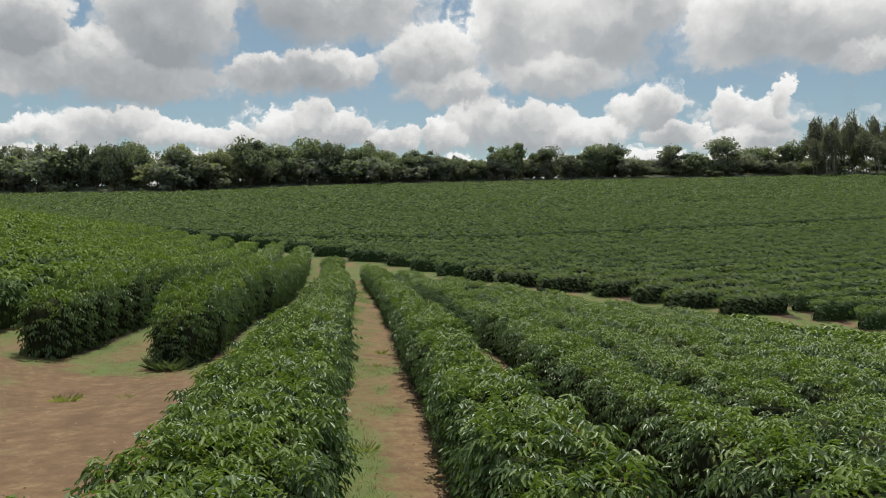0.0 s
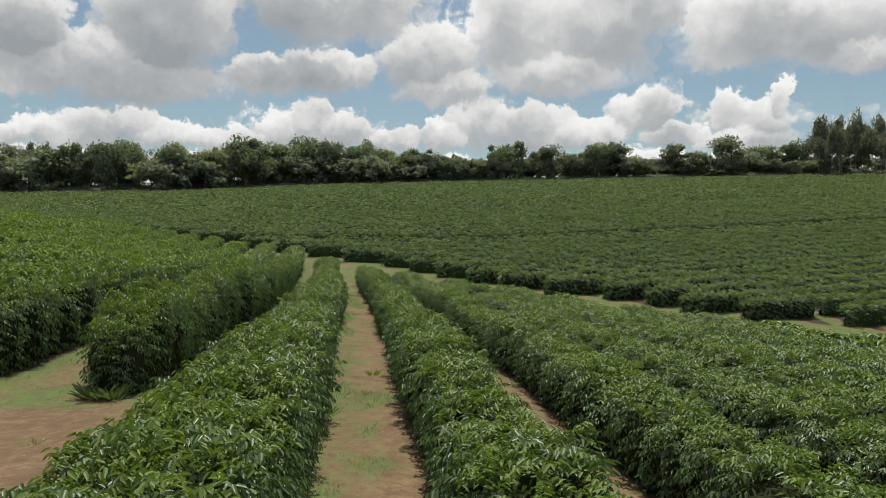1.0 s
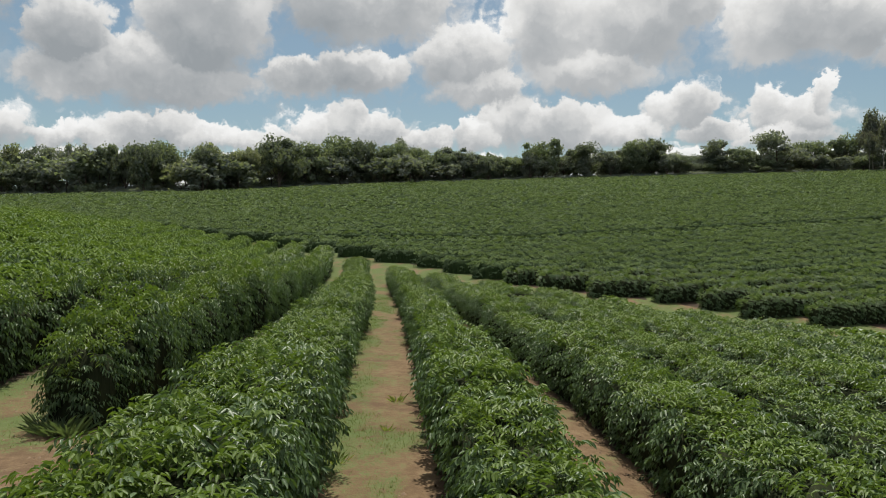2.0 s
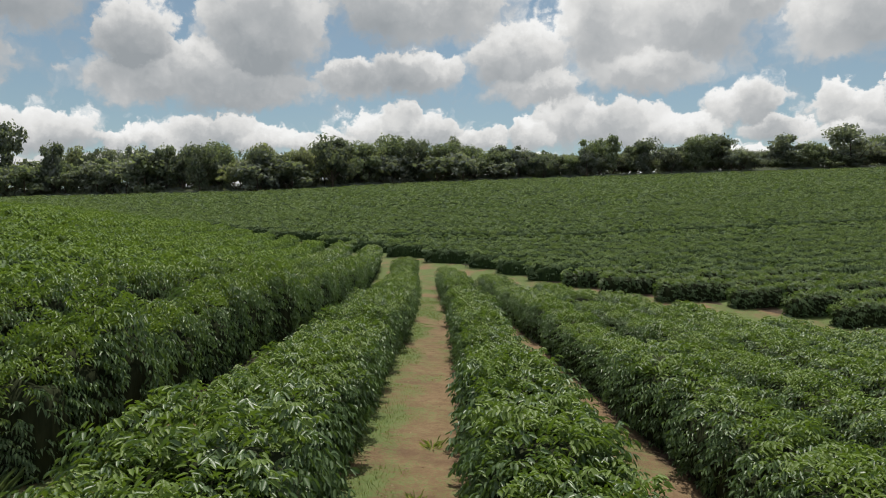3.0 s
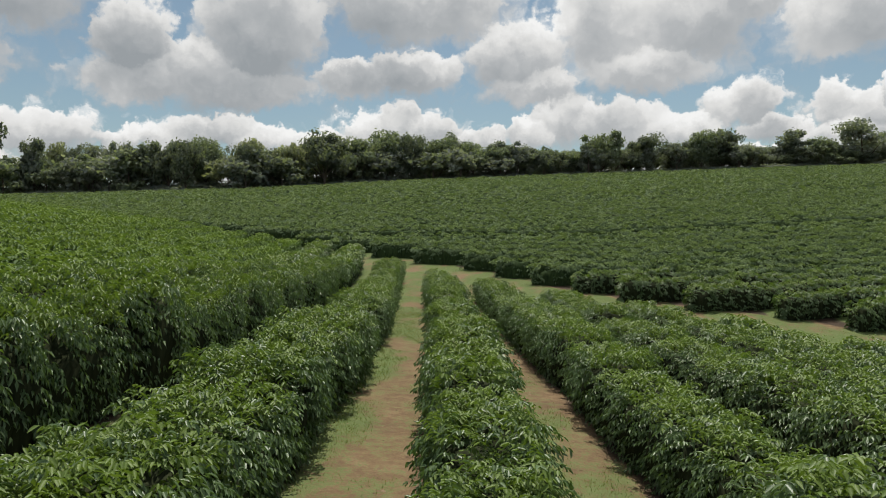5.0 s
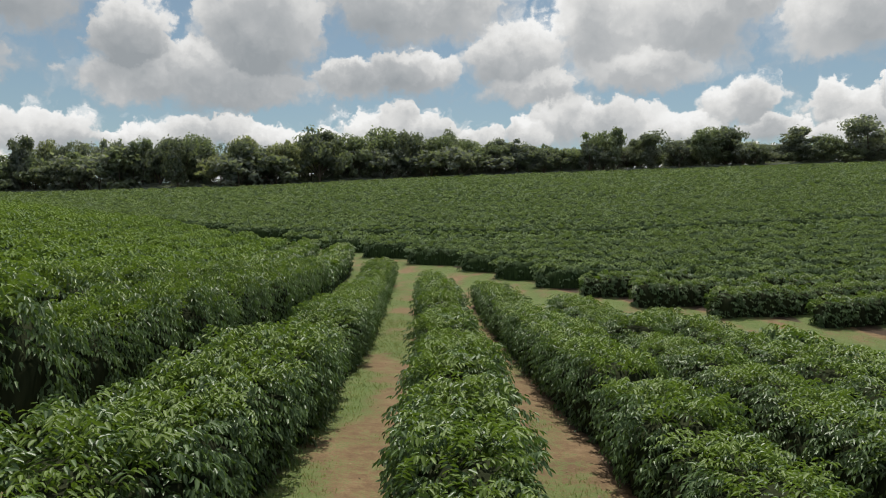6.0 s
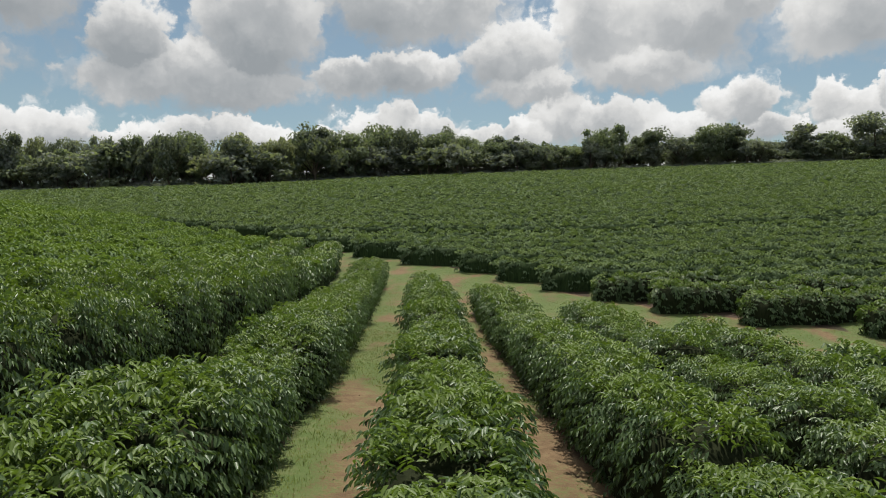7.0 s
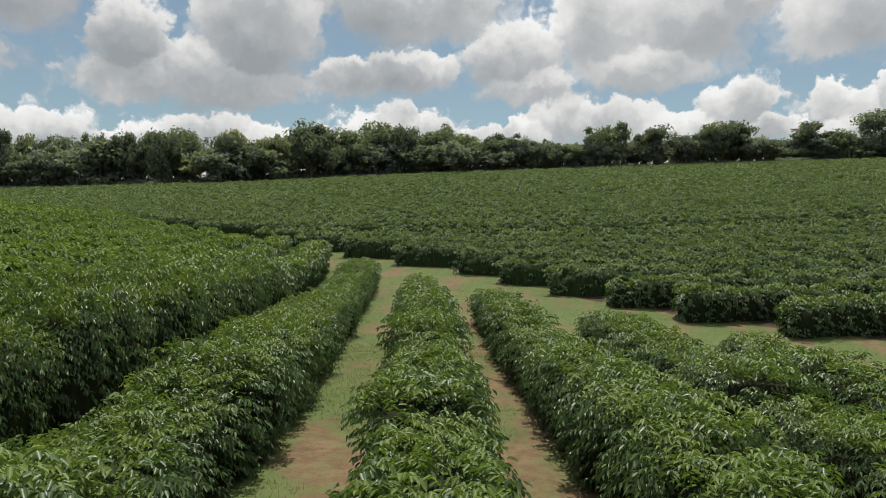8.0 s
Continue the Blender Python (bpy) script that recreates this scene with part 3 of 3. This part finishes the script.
def make_litter():
    """Dry fallen leaves and bits of stalk on the soil, thickest under the hedges."""
    r = np.random.default_rng(33)
    x, y = r.uniform(-14, 6, 60000), r.uniform(4, 62, 60000)
    cover, lane, yard, side = ground_cover(x, y)
    ok = (r.random(len(x)) < 0.10 + 0.9 * smooth(0.20, 0.34, side) * (side < 0.42)) & (lane < 0.5)
    ok &= (yard < 0.5) | (r.random(len(x)) < 0.25)
    x, y = x[ok], y[ok]
    n = len(x)
    base = np.stack([x, y, ground_z(x, y) + 0.006], 1)
    along = np.concatenate([r.normal(0, 1, (n, 2)), r.normal(0, 0.15, (n, 1))], 1)
    ln = r.uniform(0.02, 0.075, n)
    me = quick_mesh("leaf_litter", *leaves(base, along, np.array([[0, 0, 1.0]]) + r.normal(0, 0.3, (n, 3)), ln, ln * r.uniform(0.3, 0.6, n), 0.2, -0.1))
    tagged(part("leaf_litter", me, DRY), "dry brown fallen leaves scattered on the soil", "leaf litter", kind="stuff")


make_litter()


def make_clods():
    """Small stones and clods of earth on the bare yard and in the aisles."""
    r = np.random.default_rng(44)
    x, y = r.uniform(-22, 8, 9000), r.uniform(4, 40, 9000)
    cover, lane, yard, side = ground_cover(x, y)
    ok = (side < 0.22) & ((yard > 0.5) | (r.random(len(x)) < 0.4)) & (cover < 0.5)
    x, y = x[ok], y[ok]
    n = len(x)
    size = 0.012 + 0.035 * r.random((n, 1, 1)) ** 3
    corner = np.array([(1, 0, 0), (0.2, 1, 0), (-1, 0.2, 0), (-0.1, -1, 0), (0.1, 0.1, 0.8)], float)
    co = corner[None] * size * r.uniform(0.6, 1.3, (n, 5, 3)) + np.stack([x, y, ground_z(x, y) - 0.002], 1)[:, None]
    f = np.array([(0, 1, 4), (1, 2, 4), (2, 3, 4), (3, 0, 4)])[None] + 5 * np.arange(n)[:, None, None]
    me = quick_mesh("clods", co.reshape(-1, 3), f.reshape(-1, 3))
    tagged(part("clods", me, CLOD), "small stones and clods of reddish earth", "stones", kind="stuff")


make_clods()


def weed(x, y, tall, wide, blades, label, mat):
    """A low clump of broad grass blades."""
    r = np.random.default_rng(int(abs(x * 100) + y * 10))
    a = r.uniform(0, 2 * math.pi, blades)
    out = np.stack([np.cos(a), np.sin(a), np.zeros(blades)], 1)
    base = out * r.uniform(0, 0.25, (blades, 1)) * wide
    lift = r.uniform(0.8, 3.0, (blades, 1))
    ln = tall * r.uniform(0.6, 1.2, blades)
    me = quick_mesh("weed", *leaves(base, out + np.array([0, 0, 1.0]) * lift, np.array([[0, 0, 1.0]]) - 0.3 * out, ln, np.full(blades, 0.014), 0.2, 0.30, True))
    ob = part("weed", me, mat)
    ob.matrix_world = pose(x, y, float(ground_z(x, y)) - 0.01)
    tagged(ob, label, "weed", "weeds on the bare soil", "stuff")


for x, y, tall, wide, blades in ((-9.3, 17.6, 0.20, 1.3, 70), (-7.9, 17.9, 0.10, 0.9, 26), (-1.46, 13.3, 0.16, 1.1, 60), (-2.05, 22.4, 0.14, 0.5, 24), (-2.2, 25.2, 0.22, 0.6, 34), (-2.7, 20.4, 0.16, 0.8, 40)):
    weed(x, y, tall, wide, blades, "small green weed clump on bare reddish soil", BLADE)
for x, y in ((-8.5, 21.9), (-8.9, 22.1), (-8.2, 21.8)):
    weed(x, y, 0.45, 0.8, 60, "tall blue-green grass clump beside a coffee bush", TUSSOCK)

# ---- near block: the bushes along the camera's way, one by one ----
SPACING = 1.22
KINDS = [[make_bush(10 + 10 * d + i, detail=d) for i in range(6)] for d in range(4)]
WIDE_KINDS = [[make_bush(80 + 10 * d + i, 1.30, detail=d) for i in range(6)] for d in range(3)]
END_KINDS = [[make_bush(150 + 10 * d + i, detail=d, end=True) for i in range(2)] for d in range(4)]


def coffee_bush(kind, m, group="coffee bushes of the near rows"):
    foliage, young, stem = kind
    ob = new("coffee_bush")
    ob.matrix_world = m
    tagged(part("foliage", foliage, COFFEE, ob), kind="stuff")
    tagged(part("new_growth", young, SHOOT, ob, "bright yellow-green young leaves"), kind="stuff")
    part("stem", stem, INNER, ob, "thin stems around a near-black hull coloured as inner shade")
    return tagged(ob, "dense coffee bush with glossy dark green drooping leaves", "bush", group)


def bush_scale(k, y):
    """How wide and how tall the bushes of a near row grow."""
    if k < 0:
        return 1.17, 1.40
    if k == 0:
        return 1.05 - 0.04 * float(smooth(10, 30, y)), 1.16 - 0.12 * float(smooth(10, 30, y))
    return (1.06, 1.04, 1.06, 1.06)[k - 1], (1.04, 0.97, 0.95, 0.94)[k - 1]


# near rows whose bushes stand singly: from y, to y, and the stretch that is passed closely
NEAR = {-2: (0, 62, 99, 0), -1: (0, 66, 22, 50), 0: (3, 90, 3, 50), 1: (3, 90, 3, 50), 2: (8, 90, 14, 56), 3: (10, 70, 36, 50), 4: (12, 64, 99, 0)}
for k, (lo, hi, close_lo, close_hi) in NEAR.items():
    first, last = row_span(k)
    y = max(first, lo) + 0.6
    begun = first < lo
    while y < min(last, hi) - 0.3:
        r = random.random
        x = float(near_row_x(k, y)) + (r() - 0.5) * 0.12
        turn = math.degrees(math.atan2(float(near_row_x(k, y + 1) - near_row_x(k, y)), 1.0)) * -1
        size = 0.98 + 0.22 * noise.noise((x * 0.9, y * 0.55, 1.7)) + 0.08 * r()
        if r() < 0.05:
            size *= 0.86
        wide, tall = bush_scale(k, y)
        m = pose(x, y, float(ground_z(x, y)) - 0.03, (r() - 0.5) * 4, (r() - 0.5) * 5, turn + (180 if r() < 0.5 else 0) + (r() - 0.5) * 14)
        step = SPACING * (0.93 + 0.14 * r())
        open_end = not begun or y + step >= last - 0.3
        close = close_lo <= y <= close_hi
        detail = (2 if k in (0, 1) else 1) if close else (1 if k in (0, 1, 3) and y < 60 else 0)
        coffee_bush(random.choice((END_KINDS if open_end else (WIDE_KINDS if k == 0 else KINDS))[detail]), m @ Matrix.Diagonal((size * wide * (0.95 + 0.10 * r()), size, size * tall * (0.94 + 0.12 * r()), 1)))
        begun = True
        y += step


def coffee_row(xs, ys, half, height, per_m, size, label, mat=FAR_COFFEE, young=FAR_LIT_TOP, right=0.85):
    co, faces, which = hedge_cards(np.asarray(xs), np.asarray(ys), half, height, per_m, size, rng, right=right, square=0.60 if right < 0.84 else 0.34)
    me = quick_mesh("coffee_row", co, faces)
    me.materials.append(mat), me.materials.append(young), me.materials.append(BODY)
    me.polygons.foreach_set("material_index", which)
    return tagged(part("coffee_row", me, mat), label, "hedge row", "rows of coffee", "stuff")


def near_rest(k, lo, hi, per_m, size):
    if hi - lo > 1.0:
        ys = np.linspace(lo, hi, max(3, int((hi - lo) / 1.5)))
        coffee_row(near_row_x(k, ys), ys, 1.36 if k < 0 else 1.08, 2.26 if k < 0 else (1.60 if k < 3 else 1.48), per_m, size, "long hedge of coffee bushes with glossy dark green leaves", *((COFFEE, SHOOT) if k > -3 else (SOFT_COFFEE, SOFT_SHOOT)), 0.8 if k < 0 else 0.2)


for k in range(-16, 14):
    first, last = row_span(k)
    lo, hi = NEAR.get(k, (0, 0))[:2]
    fine = abs(k) < 8
    if k in NEAR:
        if max(first, lo) > first:
            near_rest(k, first, lo, 90, 0.26)
        near_rest(k, max(first, hi - 0.4), last, 260, 0.24)
    else:
        if fine and k > 0:
            near_rest(k, first, min(last, 52), 420, 0.165)
            near_rest(k, 51.5, last, 200, 0.24)
        else:
            near_rest(k, first, last, 230 if fine else 90, 0.30 if fine else 0.44)

# ---- far block on the opposite hillside ----
def far_row_y(j, x):
    y = 44.7 + ROW_GAP * j + 0.15 * x + 0.2 * np.sqrt((x - 4) ** 2 + 25)
    return y + (2.2 if j > 15 else 0.0)


def runs_of(mask):
    """Unbroken stretches of a mask, five steps long or more."""
    idx = np.flatnonzero(mask)
    return [run for run in np.split(idx, np.flatnonzero(np.diff(idx) > 1) + 1) if len(run) >= 5]


def far_bushes(j, lo, hi, open_lo, open_hi):
    """Single bushes along a stretch of a far row."""
    x, first = lo + (1.5 if open_lo else 0.5), True
    while x < hi:
        r = random.random
        slope = float(far_row_y(j, x + 0.5) - far_row_y(j, x - 0.5))
        step = SPACING / math.hypot(1, slope) * (0.93 + 0.14 * r())
        y = float(far_row_y(j, x)) + (r() - 0.5) * 0.14
        size = 0.98 + 0.20 * noise.noise((x * 0.6, y * 0.6, 5.2)) + 0.10 * r()
        at_end = first and open_lo or x + step >= hi and open_hi
        m = pose(x, y, float(ground_z(x, y)) - 0.03, (r() - 0.5) * 4, (r() - 0.5) * 4, math.degrees(math.atan(slope)) - 90 + (180 if r() < 0.5 else 0))
        coffee_bush(random.choice((END_KINDS if at_end else KINDS)[3]), m @ Matrix.Diagonal((size * 1.04, size, size * 1.06, 1)), "coffee bushes along the grass lane")
        x, first = x + step, False


for j in range(62):
    xs = np.arange(-215.0, 215.0, 1.0)
    ys = far_row_y(j, xs)
    ok = (ys > far_start(xs) + 0.9) & (ys < crest_at(xs, ys) - 4) & (xs > -0.98 * ys - 10) & (xs < 0.74 * ys + 6) & (ys > 44)
    if ok.sum() < 5:
        continue
    single = ok & (ys < 76) & (xs < 30)          # along the lane the bushes stand singly
    for run in runs_of(single):
        far_bushes(j, xs[run[0]] - 0.5, xs[run[-1]] + 0.5, not ok[run[0] - 1], not ok[run[-1] + 1])
    for run in runs_of(ok & ~single):
        d = float(np.mean(ys[run]))
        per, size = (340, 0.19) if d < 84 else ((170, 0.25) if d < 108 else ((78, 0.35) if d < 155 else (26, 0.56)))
        coffee_row(xs[run], ys[run], 1.06, 1.80, per, size, "long coffee hedge row on the far hillside", *((COFFEE, SHOOT) if d < 84 else (FAR_COFFEE, FAR_LIT_TOP)))

# ---- woods along the crest ----
def crown(r, lobes, radius, height, cards, size, flat=0.6):
    """Clumps of leaves at the ends of the limbs."""
    n = lobes * cards
    c = np.repeat(lobes_at(r, lobes, radius, height), cards, 0)
    v = unit(r.normal(0, 1, (n, 3)))
    rad = (radius * r.uniform(0.16, 0.46, lobes)).repeat(cards)[:, None]
    base = c + v * rad * np.array([1, 1, flat]) * r.uniform(0.55, 1.08, (n, 1))
    ln = size * r.uniform(0.6, 1.4, n)
    return leaves(base, r.normal(0, 1, (n, 3)) + np.array([0, 0, -0.3]), v + np.array([0, 0, 0.4]), ln, ln * 0.75, 0.15, 0.2)


def lobes_at(r, lobes, radius, height):
    u = unit(r.normal(0, 1, (lobes, 3)) + np.array([0, 0, 0.15]))
    return u * np.array([radius, radius, height * 0.5]) * r.uniform(0.35, 0.90, (lobes, 1)) + np.array([0, 0, height * 0.5])


def make_tree(seed, lobes=22, cards=70, foot=0.28, flat=0.6):
    """A unit tree: 1 high, about 1 across; scaled where it stands."""
    r = np.random.default_rng(seed)
    c, f = crown(r, lobes, 0.46, 1 - foot, cards, 0.052 if cards > 100 else (0.062 if cards > 60 else 0.085), flat)
    c[:, 2] += foot
    limbs = [tube([(0, 0, -0.05), (0.01, 0.0, foot * 0.6), (0.0, 0.02, foot + 0.2), (0.02, 0, 0.75)], [0.032, 0.024, 0.016, 0.004])]
    for k in range(6):
        a = k * 1.05 + r.uniform(-0.3, 0.3)
        z0 = foot * r.uniform(0.7, 1.2)
        q = r.uniform(0.22, 0.38)
        limbs.append(tube([(0, 0, z0), (math.cos(a) * q * 0.5, math.sin(a) * q * 0.5, z0 + 0.16), (math.cos(a) * q, math.sin(a) * q, z0 + 0.36)], [0.014, 0.009, 0.003], 5))
    return quick_mesh("crown", c, f), quick_mesh("trunk", *join(*limbs))


def make_gum(seed):
    """A unit eucalypt: bare slender stem and a narrow open crown."""
    r = np.random.default_rng(seed)
    c, f = crown(r, 26, 0.36, 0.66, 54, 0.052, 0.9)
    c[:, 2] += 0.34
    limbs = [tube([(0, 0, -0.03), (0.02, 0.01, 0.35), (0.0, 0.03, 0.7), (0.01, 0, 0.97)], [0.020, 0.016, 0.011, 0.004])]
    for k in range(7):
        a, z0 = k * 2.4, 0.42 + 0.07 * k
        limbs.append(tube([(0, 0, z0), (math.cos(a) * 0.16, math.sin(a) * 0.16, z0 + 0.06), (math.cos(a) * 0.3, math.sin(a) * 0.3, z0 + 0.14)], [0.012, 0.008, 0.003], 4))
    return quick_mesh("crown", c, f), quick_mesh("trunk", *join(*limbs))


TREES = [make_tree(30 + s, 30 + 5 * (s % 3), 104, (0.08, 0.18, 0.28)[s % 3], 0.62 + 0.1 * (s % 2)) for s in range(6)]
TREES += [make_tree(60 + s, 22, 40, 0.02, 0.6) for s in range(3)]
TREES += [make_tree(70 + s, 20 + 3 * s, 90, (0.18, 0.30, 0.38)[s], 0.75) for s in range(3)]
GUMS = [make_gum(50 + s) for s in range(4)]
LOOKS = {"d": (TREE_DARK, "broad dark green tree in the woods on the crest"), "g": (TREE_GREEN, "broad green tree in the woods on the crest"),
         "o": (TREE_OLIVE, "olive-green tree in the woods on the crest"), "y": (TREE_GREY, "grey-green tree in the woods on the crest"), "e": (TREE_GUM, "tall slender eucalyptus with a bare pale stem")}
tree_meshes = {}


def crest_y(u):
    return float(crest_at(u * 100, 100)) + 3


def tree(az, top, wide, look_key, behind=0.0, gum=False, low=False):
    """az: tangent of the bearing from the start; top: tangent of the crown's top; wide: metres across."""
    y = crest_y(az) + behind
    x = az * y
    z = float(ground_z(x, y))
    h = 3.8 + top * y - z
    mat, label = LOOKS[look_key]
    kind = random.choice((6, 7, 8)) if low else random.choice(range(4) if gum else (0, 1, 2, 3, 4, 5, 9, 10, 11))
    key = (gum, kind, look_key)
    if key not in tree_meshes:
        c, t = (GUMS if gum else TREES)[kind]
        c = c.copy()
        c.materials.clear()
        c.materials.append(mat)
        tree_meshes[key] = (c, t)
    c, t = tree_meshes[key]
    ob = new("eucalyptus_tree" if gum else "broadleaf_tree")
    ob.matrix_world = pose(x, y, z - 0.1, 0, 0, random.uniform(0, 360)) @ Matrix.Diagonal((wide * 1.25, wide * 1.25, h * 1.04, 1))
    part("trunk", t, PALE_BARK if gum else BARK, ob)
    part("crown", c, mat, ob)
    tagged(ob, "tall slender eucalyptus with a bare pale stem" if gum else label, "tree", "eucalyptus stand" if gum else "trees of the woods on the crest")


LEFT_WOOD = [
    (-0.592, 0.129, 13, "g"), (-0.635, 0.115, 11, "d"), (-0.523, 0.140, 14, "d"), (-0.485, 0.143, 8, "d"), (-0.460, 0.151, 10, "d"),
    (-0.433, 0.146, 11, "g"), (-0.378, 0.140, 9, "d"), (-0.345, 0.129, 10, "g"), (-0.318, 0.142, 10, "o"), (-0.270, 0.157, 15, "d"),
    (-0.226, 0.148, 12, "g"), (-0.190, 0.152, 13, "g"), (-0.155, 0.154, 10, "d"), (-0.115, 0.140, 12, "g"), (-0.075, 0.135, 11, "g"),
    (-0.040, 0.133, 10, "g"), (-0.018, 0.136, 11, "y"), (0.012, 0.122, 9, "y"),
]
RIGHT_WOOD = [
    (0.050, 0.126, 9, "g"), (0.080, 0.144, 11, "g"), (0.106, 0.146, 8, "g"), (0.144, 0.143, 12, "d"), (0.180, 0.134, 10, "y"),
    (0.211, 0.143, 10, "g"), (0.236, 0.150, 12, "d"), (0.270, 0.128, 10, "y"), (0.320, 0.143, 14, "y"), (0.355, 0.138, 11, "g"),
    (0.400, 0.155, 16, "y"), (0.443, 0.146, 12, "g"), (0.490, 0.150, 11, "g"), (0.520, 0.140, 10, "y"),
    (-0.680, 0.150, 9, "d"), (-0.715, 0.128, 12, "g"), (-0.755, 0.180, 13, "d"), (-0.80, 0.14, 14, "g"), (-0.85, 0.15, 14, "d"),
]
for az, top, wide, key in LEFT_WOOD + RIGHT_WOOD:
    tree(az, top, wide, key, random.uniform(0, 8))
for i in range(46):                              # a second line of trees behind the first
    az = -0.66 + 1.18 * (i + random.random()) / 46
    tree(az, (0.134 if az < -0.08 else 0.124) + 0.014 * random.random(), random.uniform(6.5, 10.0), random.choice("dggoyy"), random.uniform(6, 18))
# undergrowth along the foot of the wood, and lower trees that fill it
for back, tall, right_end in ((2.0, 2.2, 0.85), (7.0, 3.6, 0.02)):
    bear = np.linspace(-0.95, right_end, 150)
    ahead = np.array([crest_y(u) for u in bear]) + back
    co, faces, which = hedge_cards(bear * ahead, ahead, 1.4, tall, 30, 0.7, rng)
    me = quick_mesh("undergrowth", co, faces)
    tagged(part("undergrowth", me, TREE_GREY), "low tangled undergrowth at the foot of the woods", "undergrowth", kind="stuff")
for i in range(70):
    az = -0.95 + 0.97 * (i + random.random()) / 70
    tree(az, 0.120 + 0.014 * random.random(), random.uniform(9, 14), random.choice("ddggyyyo"), random.uniform(-3, 16), False, True)
for i in range(60):
    az = 0.0 + 0.56 * (i + random.random()) / 60
    tree(az, 0.114 + 0.016 * random.random(), random.uniform(6, 10), random.choice("ddgyyy"), random.uniform(-2, 18))
for i in range(14):
    tree(0.56 + 0.26 * (i + random.random()) / 14, 0.126 + 0.012 * random.random(), random.uniform(9, 13), random.choice("ddgy"), random.uniform(2, 18), False, True)
for i in range(64):
    az = 0.513 + 0.26 * ((i + 0.8 * random.random()) / 64) ** 1.15
    tree(az, 0.150 + 0.036 * random.random(), random.uniform(4.5, 7.5), "e", random.uniform(-14, 16), True)
